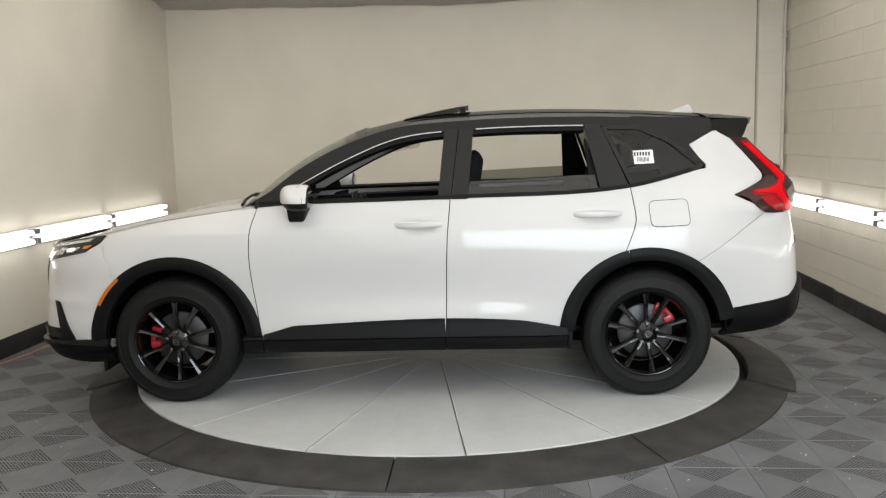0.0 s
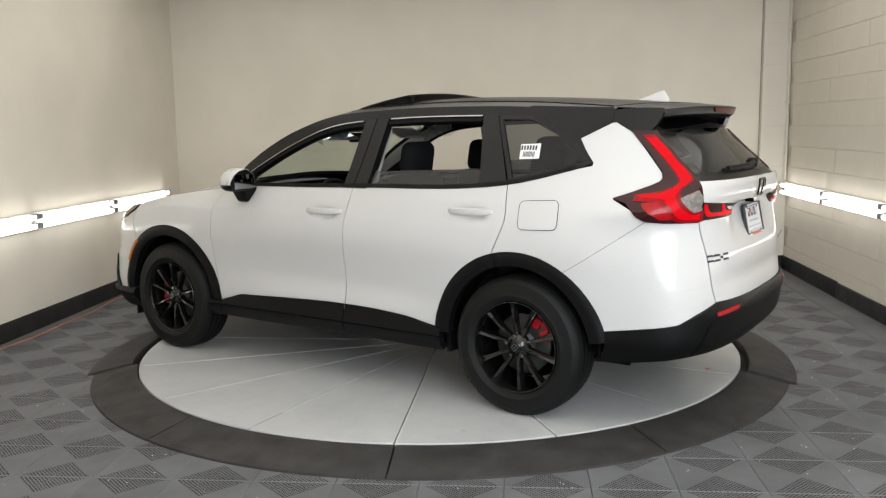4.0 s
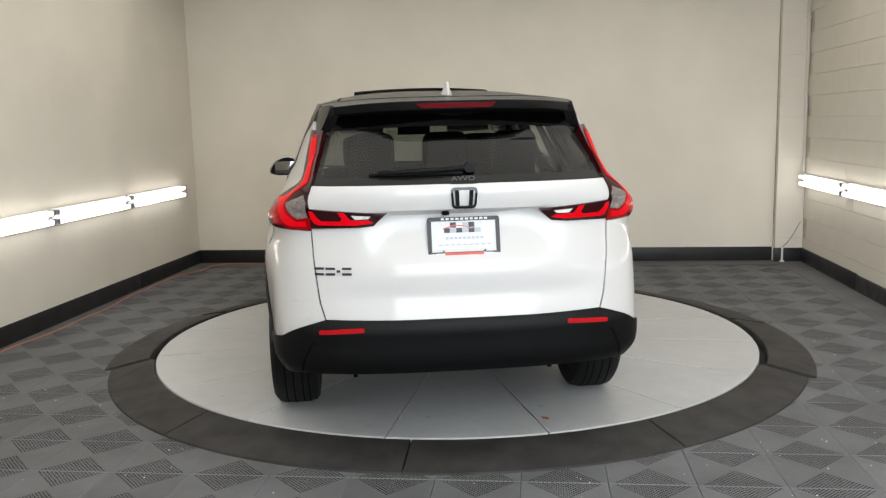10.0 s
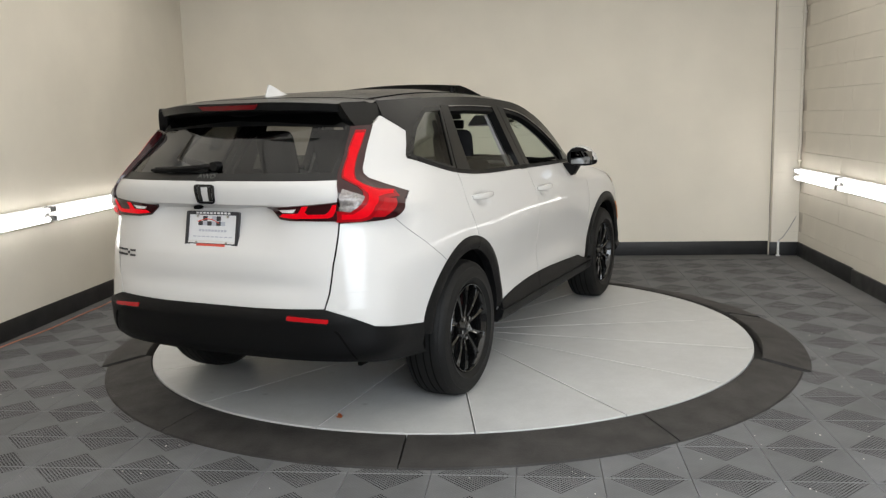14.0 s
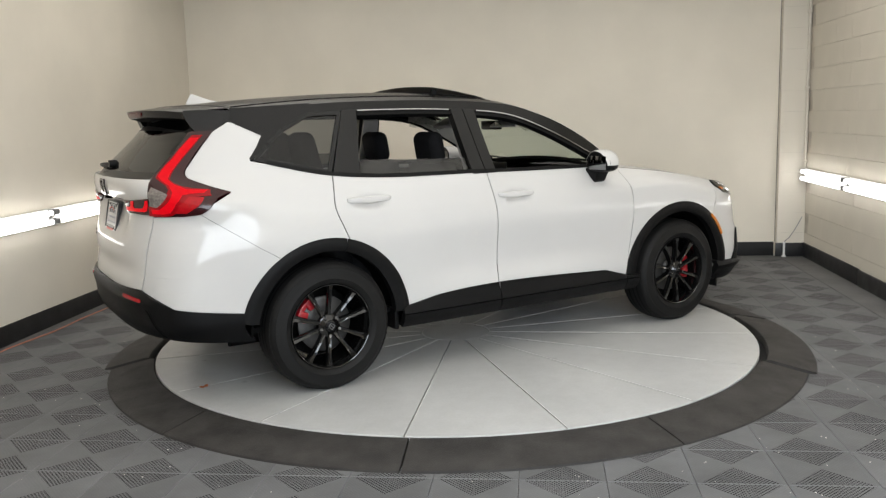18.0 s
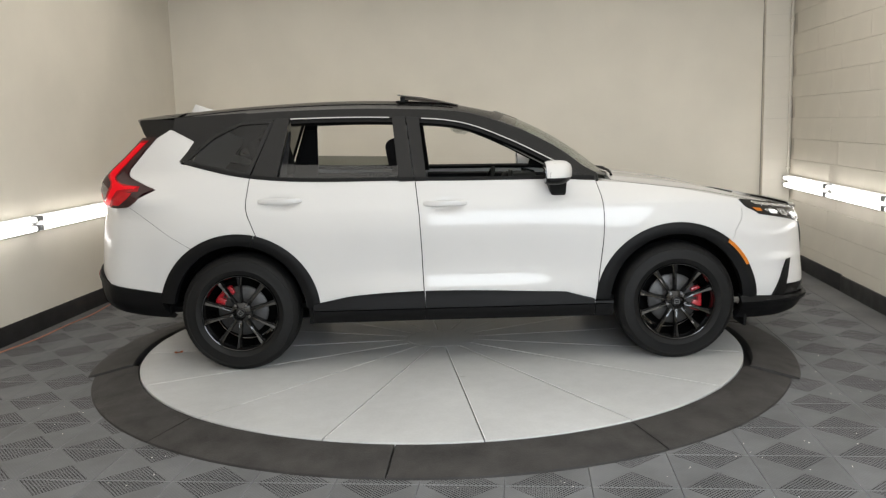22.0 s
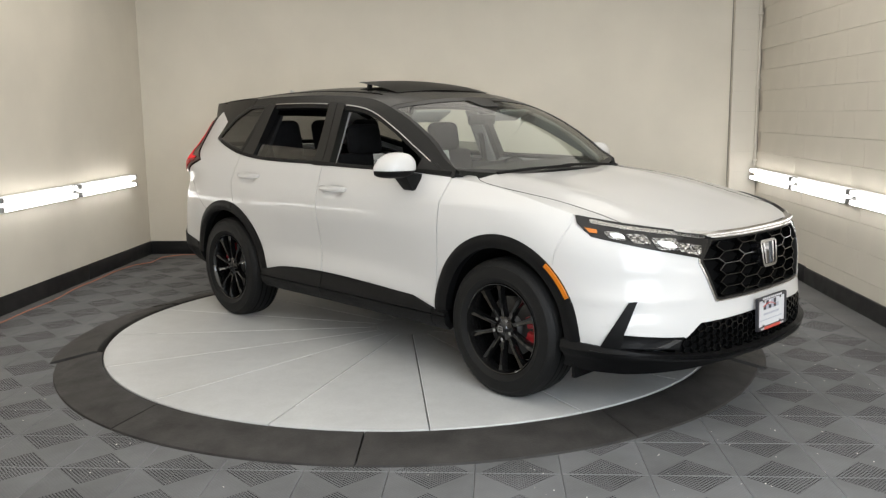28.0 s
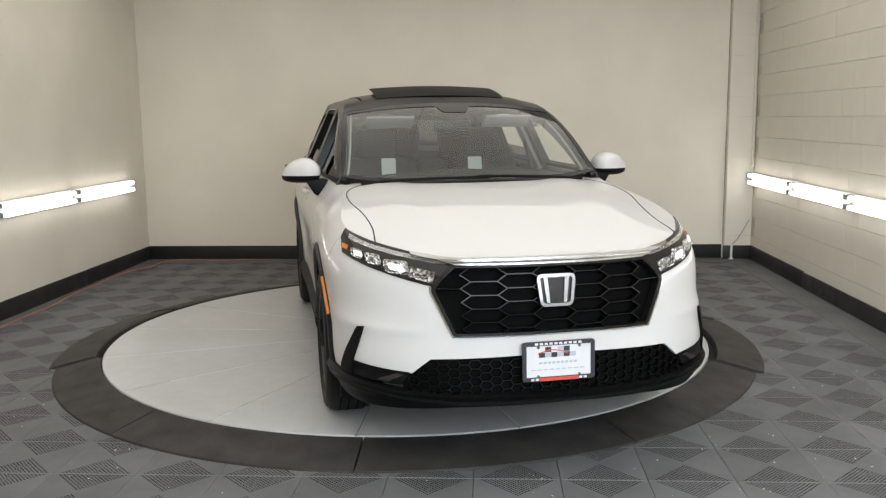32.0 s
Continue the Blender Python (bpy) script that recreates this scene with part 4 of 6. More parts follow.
def greenhouse():
    def roof(x, y):
        e = body_y(x, rail(x))
        q = min(1.15, abs(y) / e)
        zc = curve(x, ROOF_Z)
        return Vector((x, y, zc - (zc - rail(x)) * q ** 3.2))
    xs = [0.24 - 0.085 * k for k in range(24)] + [-1.742]
    edge = [(x, body_y(x, rail(x))) for x in xs]
    # front edge follows the screen's bow
    def bow(x, y):
        return roof(x + (0.075 * (1 - min(1, (y / 0.6) ** 2)) if x > 0.2 else 0.0), y)
    part("roof", ribbon(edge, [(x, -y) for x, y in edge], bow, thick=0.02, sx=9, sz=0.05), BLACK_PAINT, car, "gloss black roof panel")
    part("headliner", ribbon([(x, y - 0.06) for x, y in edge[1:-1]], [(x, -y + 0.06) for x, y in edge[1:-1]], roof, off=-0.045, thick=0.01, sx=9, sz=0.1), TRIM, car, "light grey headliner")

    def screen(s_, v):
        x = 0.875 + (0.225 - 0.875) * v
        e = Vector((x, 0, rail(x)))
        c = Vector((1.075 + (0.305 - 1.075) * v, 0, 1.108 + (1.572 - 1.108) * v + 0.055 * math.sin(math.pi * v)))
        q = abs(s_) ** 2.2
        p = c.lerp(e, q)
        p.y = s_ * body_y(x, rail(x))
        return p
    bm = patch([(-0.985, 0.0), (0.985, 0.0), (0.985, 1.0), (-0.985, 1.0)], screen, off=-0.004, thick=0.0, sx=0.1, sz=0.1)
    ws = part("windscreen", bm, GLASS, car, "clear windscreen")
    ws.visible_shadow = False
    rim = [(-0.97, 0.045), (0.97, 0.045), (0.965, 0.93), (-0.965, 0.93)]
    part("screen_border", ribbon([(-1, 0), (1, 0), (1, 1.0), (-1, 1.0)], rim, screen, off=-0.001, thick=0.003, sx=0.1, sz=0.1, closed=True), GLOSS, car)
    pod = soft([(-0.11, 0.80), (0.11, 0.80), (0.17, 0.96), (-0.17, 0.96)], 0.05)
    part("camera_pod", patch(pod, screen, off=-0.001, thick=0.05, sx=0.1, sz=0.1), GLOSS, car, "black camera cover behind the windscreen")
    part("rear_view_mirror", boxes(((0.36, -0.12, 1.395), (0.385, 0.12, 1.46)), bevel=0.012), GLOSS, car)
    # sunroof, tilted up at its rear
    bm = bmesh.new()
    tilt = [(0.04, 1.624), (-0.06, 1.648), (-0.2, 1.676), (-0.36, 1.700)]
    rows = []
    for x, z in tilt:
        rows.append([bm.verts.new((x, 0.43 * t, z - 0.018 * t * t)) for t in zs(-1, 1, 10)])
    for a, b in zip(rows, rows[1:]):
        for i in range(10):
            bm.faces.new((a[i], a[i + 1], b[i + 1], b[i]))
    bmesh.ops.solidify(bm, geom=list(bm.faces), thickness=0.012)
    part("sunroof", bm, GLOSS, car, "tilted dark glass sunroof")
    part("sunroof_frame", patch(soft([(0.03, -0.42), (0.03, 0.42), (-0.37, 0.42), (-0.37, -0.42)], 0.03), roof, off=0.002, thick=0.004, sx=0.08, sz=0.06), UNDER, car)
    for s in (1, -1):
        part("sunroof_arm", boxes(((-0.34, s * 0.36 - 0.01, 1.63), (-0.31, s * 0.36 + 0.01, 1.674))), DASH, car)
        xs2 = [0.0 - 0.1 * k for k in range(19)]
        part("roof_seam", ribbon([(x, s * (body_y(x, rail(x)) - 0.105)) for x in xs2], [(x, s * (body_y(x, rail(x)) - 0.117)) for x in xs2], roof, off=0.002, thick=0.004, sx=9, sz=9), UNDER, car)
    for s in (1, -1):
        sm = side(s)
        # roof rail and pillar line above the windows
        xs3 = [0.885 - 0.0875 * k for k in range(31)]
        part("side_rail", ribbon([(x, rail(x)) for x in xs3], [(x, curve(x, WIN_TOP) - 0.002) for x in xs3], sm, off=0.002, thick=0.04, sx=9, sz=0.03), BLACK_PAINT, car, "black roof rail and pillar")
        xb = zs(0.86, -1.62, 26)
        part("belt_trim", ribbon([(x, curve(x, BELT) + 0.020) for x in xb], [(x, curve(x, BELT) - 0.001) for x in xb], sm, off=0.005, thick=0.03, sx=9, sz=9), CLAD, car, "black window sill trim")
        xw = zs(0.70, -0.20, 16)
        part("window_trim", ribbon([(x, curve(x, WIN_TOP) + 0.002) for x in xw], [(x, curve(x, WIN_TOP) - 0.004) for x in xw], sm, off=0.006, thick=0.01, sx=9, sz=9), CHROME, car, "thin bright window trim")
        xw = zs(-0.40, -1.02, 10)
        part("window_trim", ribbon([(x, curve(x, WIN_TOP) + 0.002) for x in xw], [(x, curve(x, WIN_TOP) - 0.004) for x in xw], sm, off=0.006, thick=0.01, sx=9, sz=9), CHROME, car, "thin bright window trim")
        xw = zs(0.80, -1.02, 20)
        part("door_seal", ribbon([(x, curve(x, WIN_TOP) - 0.004) for x in xw], [(x, curve(x, WIN_TOP) - 0.026) for x in xw], sm, off=-0.004, thick=0.04, sx=9, sz=9), CLAD, car)
        # pillars
        part("middle_pillar", patch([(-0.345, 1.148), (-0.253, 1.148), (-0.304, 1.546), (-0.385, 1.546)], sm, off=0.004, thick=0.05), GLOSS, car)
        part("middle_pillar", patch([(-0.247, 1.148), (-0.175, 1.148), (-0.217, 1.536), (-0.298, 1.546)], sm, off=0.004, thick=0.05), GLOSS, car)
        part("rear_pillar", patch([(-1.258, 1.193), (-1.096, 1.183), (-1.025, 1.551), (-1.116, 1.551)], sm, off=0.004, thick=0.05), GLOSS, car)
        part("mirror_sail", patch([(0.863, 1.134), (0.608, 1.138), (0.634, 1.238), (0.673, 1.233), (0.872, 1.119)], sm, off=0.002, thick=0.02), GLOSS, car)
        outer = soft([(-1.268, 1.198), (-1.119, 1.546), (-1.333, 1.541), (-1.505, 1.460), (-1.698, 1.298), (-1.637, 1.280)], 0.03)
        inner = inset(outer, 0.022)
        part("quarter_frame", ribbon(outer, inner, sm, off=0.003, thick=0.02, closed=True), GLOSS, car)
        q = part("quarter_glass", patch(inset(outer, 0.018), sm, off=-0.004, thick=0.0), PRIVACY, car, "dark privacy glass")
        part("quarter_cover", patch([(-1.323, 1.536), (-1.492, 1.455), (-1.600, 1.362), (-1.690, 1.294), (-1.706, 1.304), (-1.658, 1.362), (-1.617, 1.423), (-1.760, 1.498), (-1.755, 1.572), (-1.30, 1.592)], sm, off=0.003, thick=0.02, sx=0.05, sz=0.03), BLACK_PAINT, car)
        # rear door glass, wound half way down
        wpts = [(-1.086, 1.168), (-0.342, 1.148), (-0.343, 1.248), (-1.071, 1.273)]
        g = part("door_glass", patch(wpts, sm, off=-0.012, thick=0.0), SIDE_GLASS, car, "half lowered dark door glass")
        for o in (q, g):
            o.visible_shadow = False
        if s > 0:
            st = [(-1.298, 1.320), (-1.410, 1.324), (-1.405, 1.399), (-1.293, 1.395)]
            part("window_sticker", patch(st, sm, off=0.0005, thick=0.002), PAPER, q, "white paper sticker with bars")
            for z0, z1, x0, x1 in ((1.366, 1.388, -1.298, -1.395), (1.332, 1.358, -1.315, -1.385)):
                for k in range(9 if z0 < 1.35 else 6):
                    a = x0 + (x1 - x0) * k / (9 if z0 < 1.35 else 6)
                    w = 0.004 if z0 < 1.35 else 0.010
                    part("print_bar", patch([(a, z0), (a - w, z0), (a - w, z1), (a, z1)], sm, off=0.002, thick=0.001, sx=1, sz=1), INK, q)
    # tailgate glass and spoiler
    gl = [(0.648, 1.2165), (0.626, 1.33), (0.598, 1.43), (0.57, 1.535), (0.2, 1.55), (-0.2, 1.55), (-0.57, 1.535), (-0.598, 1.43), (-0.626, 1.33), (-0.648, 1.2165)]
    g = part("rear_glass", patch(gl, gate_glass, off=0.0, thick=0.0, sx=0.05, sz=0.05), PRIVACY, car, "dark rear window")
    g.visible_shadow = False
    rim = [(y, z - (0.050 if z > 1.45 else 0.0)) for y, z in inset(gl, 0.035)]
    part("rear_glass_border", ribbon(gl, rim, gate_glass, off=0.001, thick=0.003, sx=0.05, sz=9, closed=True), GLOSS, car)
    for s in (1, -1):
        zl = zs(1.20, 1.46, 10)
        part("glass_gasket", ribbon([(s * (gate_half(z) - 0.02), z) for z in zl], [(s * (gate_half(z) + 0.022), z) for z in zl], gate_glass, off=-0.006, thick=0.01, sx=9, sz=9), UNDER, car)

    def half(x):
        return curve(x, ((-2.15, 0.49), (-1.985, 0.552), (-1.85, 0.590), (-1.742, 0.612)))

    def deck(u, q):          # u: 0 at the roof joint to 1 at the lip, q: across
        tip = -2.130 + 0.142 * abs(q) ** 2.6
        x = -1.742 + (tip + 1.742) * u
        drop = 0.040 - 0.008 * u
        return Vector((x, q * half(x), curve(x, ROOF_Z) - drop * abs(q) ** 3.2 - 0.004 * u ** 6))
    qs = zs(-1, 1, 28)
    bm = bmesh.new()
    rows = [[bm.verts.new(deck(u, q)) for q in qs] for u in (0.0, 0.15, 0.3, 0.45, 0.6, 0.75, 0.88, 0.96, 1.0)]
    for dx, dz in ((0.002, -0.008), (0.012, -0.036), (0.020, -0.040), (0.10, -0.050), (0.22, -0.075)):
        rows.append([bm.verts.new(deck(1.0, q * 0.985) + Vector((dx, 0, dz))) for q in qs])
    low = [[tuple(v.co) for v in r] for r in rows[-3:]]
    for a, b in zip(rows[:-2], rows[1:-2]):
        for i in range(len(qs) - 1):
            bm.faces.new((a[i], a[i + 1], b[i + 1], b[i]))
    for r in rows[-2:]:
        for v in r:
            bm.verts.remove(v)
    part("spoiler", bm, BLACK_PAINT, car, "black roof spoiler")
    bm = bmesh.new()
    rows = [[bm.verts.new(c) for c in r] for r in low]
    for a, b in zip(rows, rows[1:]):
        for i in range(len(qs) - 1):
            bm.faces.new((a[i], a[i + 1], b[i + 1], b[i]))
    part("spoiler_underside", bm, UNDER, car)
    part("spoiler_joint", ribbon([(0.55 - 0.55 * abs(q) ** 3, q) for q in qs], [(0.53 - 0.53 * abs(q) ** 3, q) for q in qs], deck, off=0.0015, thick=0.003, sx=9, sz=9), UNDER, car)
    bl = [(0.36, -0.011), (-0.36, -0.011), (-0.31, -0.032), (0.31, -0.032)]
    part("high_brake_lamp", patch(bl, lambda q, h: deck(1.0, q) + Vector((-0.004 - 0.30 * (h + 0.006), 0, h)), off=0.0, thick=0.006, sx=0.06, sz=9), BRAKE_LENS, car, "dark red high brake lamp")
    for s in (1, -1):
        fin = [(-1.742, 1.560), (-1.745, 1.502), (-1.765, 1.500), (-1.788, 1.499), (-1.803, 1.489), (-1.848, 1.459), (-1.872, 1.452), (-1.905, 1.450), (-1.945, 1.455), (-1.965, 1.485), (-1.985, 1.525), (-1.993, 1.555), (-1.988, 1.566), (-1.90, 1.568)]
        part("spoiler_side", patch(fin, lambda x, z: Vector((x, s * (half(x) + 0.004 + 0.32 * max(-0.01, 1.566 - z)), z)), off=0.002, thick=0.05, sx=0.04, sz=0.02), BLACK_PAINT, car)
    bm = bmesh.new()
    rows = []
    for k in range(7):
        t = k / 6
        x = -1.82 + 0.19 * t
        top_z = curve(t, ((0, 0.012), (0.12, 0.060), (0.3, 0.054), (0.7, 0.022), (1, 0.004)))
        w = 0.028 * math.sin(math.pi * (0.12 + 0.85 * t))
        zb = curve(x, ROOF_Z) - 0.004
        rows.append([bm.verts.new((x, -w, zb)), bm.verts.new((x, -w * 0.25, zb + top_z)), bm.verts.new((x, w * 0.25, zb + top_z)), bm.verts.new((x, w, zb))])
    for a, b in zip(rows, rows[1:]):
        for i in range(3):
            bm.faces.new((a[i], a[i + 1], b[i + 1], b[i]))
    bm.faces.new(rows[0])
    bm.faces.new(rows[-1])
    part("aerial_fin", bm, PAINT, car, "white shark fin aerial")


body_panels()
greenhouse()


def inside(p, poly):
    hit = False
    for (x0, y0), (x1, y1) in zip(poly, poly[1:] + poly[:1]):
        if (y0 > p[1]) != (y1 > p[1]) and p[0] < (x1 - x0) * (p[1] - y0) / (y1 - y0) + x0:
            hit = not hit
    return hit


def lattice(poly, cw, ch, bar):
    """Flat honeycomb of bars within a closed line; cw and ch are the cell's width and height."""
    bm = bmesh.new()

    def bit(a, b):
        if not (inside(a, poly) and inside(b, poly)):
            return
        a, b = Vector(a), Vector(b)
        d = (b - a).normalized()
        n = Vector((-d.y * bar * 0.8, d.x * bar))
        k = [a - d * bar * 0.3 - n, b + d * bar * 0.3 - n, b + d * bar * 0.3 + n, a - d * bar * 0.3 + n]
        bm.faces.new([bm.verts.new((v.x, 0, v.y)) for v in k])
    zlo, zhi = min(p[1] for p in poly), max(p[1] for p in poly)
    n = int(1.4 / cw) + 2
    h, q = ch / 2, cw * 0.18
    for r in range(0, int((zhi - zlo) / h) + 2):
        z = zlo + 0.004 + r * h
        for c in range(-n, n):
            x = (c + (0.5 if r % 2 else 0.0)) * cw
            bit((x - q, z), (x + q, z))
            bit((x + q, z), (x + cw / 2 - q, z + h))
            bit((x - q, z), (x - cw / 2 + q, z + h))
    return bm


def mirrored(pts):
    return pts + [(-w, z) for w, z in reversed(pts)]


def rear_end():
    gate_edge = [(0.413, 0.634), (0.428, 0.714), (0.437, 0.846), (0.451, 0.940), (0.467, 1.025), (0.520, 1.121), (0.677, 1.219)]
    def scoop(w, z):          # plate recess between the lamps, deepest under its upper edge
        return -0.052 * min(1.0, max(0.0, (z - 0.875) / 0.19)) * step(1.104, 1.088, z) * step(0.32, 0.20, abs(w)) - 0.010 * math.exp(-((z - 0.74) / 0.05) ** 2) * step(0.42, 0.30, abs(w))
    gate = part("tailgate", patch(mirrored([(w - 0.003, z) for w, z in gate_edge]), tail, sx=0.03, sz=0.015, bend=scoop), PAINT, car, "white tailgate")
    part("gate_gap", ribbon([(0.45, z) for z in zs(0.62, 1.2, 8)], [(-0.45, z) for z in zs(0.62, 1.2, 8)], tail, off=-0.075, thick=0.005, sx=0.1, sz=9), UNDER, car)
    for s in (1, -1):
        def m(w, z, s=s):
            return tail(s * w, z)
        part("gate_gasket", ribbon([(w - 0.016, z) for w, z in gate_edge], [(w + 0.016, z) for w, z in gate_edge], m, off=-0.008, thick=0.02, sx=9, sz=9), UNDER, car)
        low = arc(-WHEEL_X, WHEEL_Z, ARCH_R, 122, 163, 10)
        pts = [(w + 0.003, z) for w, z in gate_edge[:5]] + [(0.540, 1.027), (0.636, 1.029), (0.717, 1.036)] + [tx(-1.732, 0.844)] + [tx(x, z) for x, z in low] + [(1.016, 0.503), (0.608, 0.555)]
        part("rear_corner", patch(pts, m, sx=0.05, sz=0.04), PAINT, car)
        # rear lamp
        lamp_line = [(0.935, 1.456), (0.686, 1.449), (0.706, 1.397), (0.718, 1.329), (0.698, 1.263), (0.665, 1.216), (0.537, 1.132), (0.464, 1.037), (0.540, 1.031), (0.636, 1.033), (0.717, 1.040), (0.882, 1.090), (1.127, 1.138), (1.092, 1.164), (1.051, 1.195), (1.020, 1.214), (1.008, 1.236), (1.005, 1.260), (1.004, 1.300), (0.966, 1.381)]
        lamp = part("rear_lamp", patch(lamp_line, m, off=0.010, thick=0.03, sx=0.03, sz=0.03), SMOKE, car, "red and smoked rear lamp")
        glow = [(0.855, 1.421), (0.755, 1.420), (0.756, 1.389), (0.763, 1.309), (0.738, 1.255), (0.721, 1.225), (0.755, 1.205), (0.781, 1.182), (0.745, 1.151), (0.573, 1.089), (0.530, 1.072), (0.490, 1.074), (0.477, 1.044), (0.545, 1.044), (0.580, 1.052), (0.655, 1.092), (0.783, 1.130), (0.872, 1.134), (0.992, 1.135), (1.044, 1.152), (0.902, 1.161), (0.853, 1.184), (0.829, 1.212), (0.855, 1.239), (0.875, 1.293), (0.872, 1.365)]
        # wider dim red patch: the soft spill of the bar's glow, added as a halo
        part("light_bar_halo", patch(inset(glow, -0.011), m, off=0.0120, thick=0.005, sx=0.03, sz=0.03), RED_HALO, lamp, "dark red halo painted round the light bar")
        part("light_bar", patch(inset(glow, 0.003), m, off=0.0135, thick=0.006, sx=0.03, sz=0.03), RED_GLOW, lamp, "glowing red bar")
        part("red_field", patch([(0.900, 1.117), (0.806, 1.125), (0.658, 1.087), (0.600, 1.053), (0.655, 1.050), (0.711, 1.068)], m, off=0.0125, thick=0.004, sx=0.03, sz=0.03), RED_FIELD, lamp)
        part("reverse_lamp", patch([(0.679, 1.154), (0.635, 1.178), (0.564, 1.148), (0.493, 1.088), (0.529, 1.080), (0.604, 1.109), (0.693, 1.140)], m, off=0.0135, thick=0.004, sx=0.03, sz=0.012,
             bend=lambda w, z: 0.002 * math.sin(z * 420)), REVERSE_LENS, lamp, "clear ribbed reversing lamp")
        inner = [(0.522, 1.124), (0.245, 1.099), (0.250, 1.084), (0.274, 1.046), (0.318, 1.041), (0.462, 1.038)]
        gl = part("gate_lamp", patch(inner, m, off=0.010, thick=0.02, sx=0.02, sz=0.02, bend=scoop), SMOKE, gate, "smoked lamp on the tailgate")
        part("gate_light_bar", patch([(0.511, 1.116), (0.494, 1.114), (0.457, 1.086), (0.436, 1.072), (0.377, 1.070), (0.374, 1.082), (0.401, 1.110), (0.379, 1.108), (0.348, 1.076), (0.292, 1.072), (0.276, 1.058), (0.326, 1.052), (0.442, 1.055), (0.456, 1.062)], m, off=0.013, thick=0.004, sx=0.02, sz=0.02, bend=scoop), RED_GLOW, gate, "glowing red bar")
        part("gate_reverse_lamp", patch([(0.352, 1.096), (0.289, 1.090), (0.295, 1.078), (0.334, 1.079)], m, off=0.013, thick=0.004, sx=0.02, sz=0.02, bend=scoop), CLEAR_LENS, gate)
        # bumper reflector
        part("reflector", patch(soft([(0.432, 0.583), (0.433, 0.602), (0.301, 0.614), (0.300, 0.594)], 0.006), m, off=0.026, thick=0.02, sx=0.03, sz=0.03), REFLECTOR, car, "red bumper reflector")
        part("bumper_corner_line", ribbon([(0.298, 0.580), (0.446, 0.561), (0.471, 0.532), (0.525, 0.400)], [(0.298, 0.574), (0.441, 0.555), (0.464, 0.528), (0.518, 0.401)], m, off=0.0125, thick=0.01, sx=0.03, sz=0.02, bend=lambda w, z: -0.022 * step(0.47, 0.36, z)), UNDER, car)
    top = [(1.022, 0.505), (0.789, 0.530), (0.608, 0.558), (0.516, 0.602), (0.411, 0.646), (0.200, 0.640)]
    bot = [(1.026, 0.338), (0.790, 0.348), (0.608, 0.366), (0.515, 0.380), (0.407, 0.385), (0.200, 0.385)]
    full_t = top + [(-w, z) for w, z in reversed(top)]
    full_b = bot + [(-w, z) for w, z in reversed(bot)]
    bmp = part("rear_bumper", ribbon(full_t, full_b, tail, off=0.010, thick=0.04, sx=0.05, sz=0.03,
               bend=lambda w, z: -0.022 * step(0.47, 0.36, z) + 0.014 * step(0.555, 0.575, z) * step(0.645, 0.61, z) * step(0.60, 0.46, abs(w)) - 0.010 * math.exp(-((z - 0.578) / 0.008) ** 2) * step(0.40, 0.30, abs(w))), CLAD, car, "black plastic rear bumper")
    part("bumper_groove", ribbon([(w, 0.572) for w in zs(-0.42, 0.42, 12)], [(w, 0.558) for w in zs(-0.42, 0.42, 12)], tail, off=0.014, thick=0.01, sx=0.05, sz=9), UNDER, bmp)
    # boot wiper, badge, lettering bars, plate
    def on(y, z, off=0.0):
        p = gate_glass(y, z) if z > 1.2165 else tail(ty(y, z)[0], z)
        return p + Vector((-off, 0, 0))
    arm = [on(y, z, o) for y, z, o in ((-0.02, 1.285, 0.02), (0.10, 1.278, 0.035), (0.25, 1.272, 0.03), (0.36, 1.268, 0.02))]
    part("rear_wiper", tube_along(arm, 0.012, 8), CLAD, car, "black rear wiper")
    part("wiper_hub", rod(bmesh.new(), on(-0.03, 1.285, -0.01), on(-0.03, 1.285, 0.035), 0.022), CLAD, car)
    part("wiper_blade", tube_along([on(y, 1.262, 0.012) for y in (0.40, 0.25, 0.10, 0.0)], 0.008), CLAD, car)
    ring = soft([(-0.052, -0.045), (0.052, -0.045), (0.060, 0.045), (-0.060, 0.045)], 0.02)
    plate_at = lambda dy, dz: on(dy, 1.158 + dz, 0.006)
    part("badge_frame", ribbon(ring, inset(ring, 0.010), plate_at, off=0.004, thick=0.008, sx=9, sz=9, closed=True), LAMP_BLACK, gate, "dark rounded badge outline")
    for x0 in (-0.028, 0.028):
        part("badge_bar", patch([(x0 - 0.008, -0.032), (x0 + 0.008, -0.032), (x0 * 1.15 + 0.009, 0.034), (x0 * 1.15 - 0.009, 0.034)], plate_at, off=0.003, thick=0.006, sx=9, sz=9), LAMP_BLACK, gate)
    for k, (y0, y1) in enumerate(((0.640, 0.600), (0.592, 0.552), (0.545, 0.530), (0.522, 0.482))):
        for dz in ((0.838, 0.848), (0.862, 0.872)) if k != 2 else ((0.850, 0.861),):
            part("lettering_bar", patch([(y0, dz[0]), (y1, dz[0]), (y1, dz[1]), (y0, dz[1])], lambda y, z: on(y, z, 0.003), off=0.002, thick=0.004, sx=9, sz=9), INK, gate)
    txt = bpy.data.curves.new("drive_text", "FONT")
    txt.body, txt.size, txt.extrude, txt.align_x = "AWD", 0.032, 0.0006, "CENTER"
    t_ob = new("drive_lettering", txt)
    t_ob.data.materials.append(BADGE_GREY)
    t_ob.parent = car
    n0 = on(0.0, 1.232, 0.006)
    t_ob.matrix_basis = Matrix.Translation(n0) @ Euler((radians(90 - 33), 0, radians(-90))).to_matrix().to_4x4()
    t_ob.scale = (1.35, 1, 1)
    plate(gate, lambda dy, dz: Vector((-2.281 + 0.20 * dz, dy, 0.988 + dz)), -1)
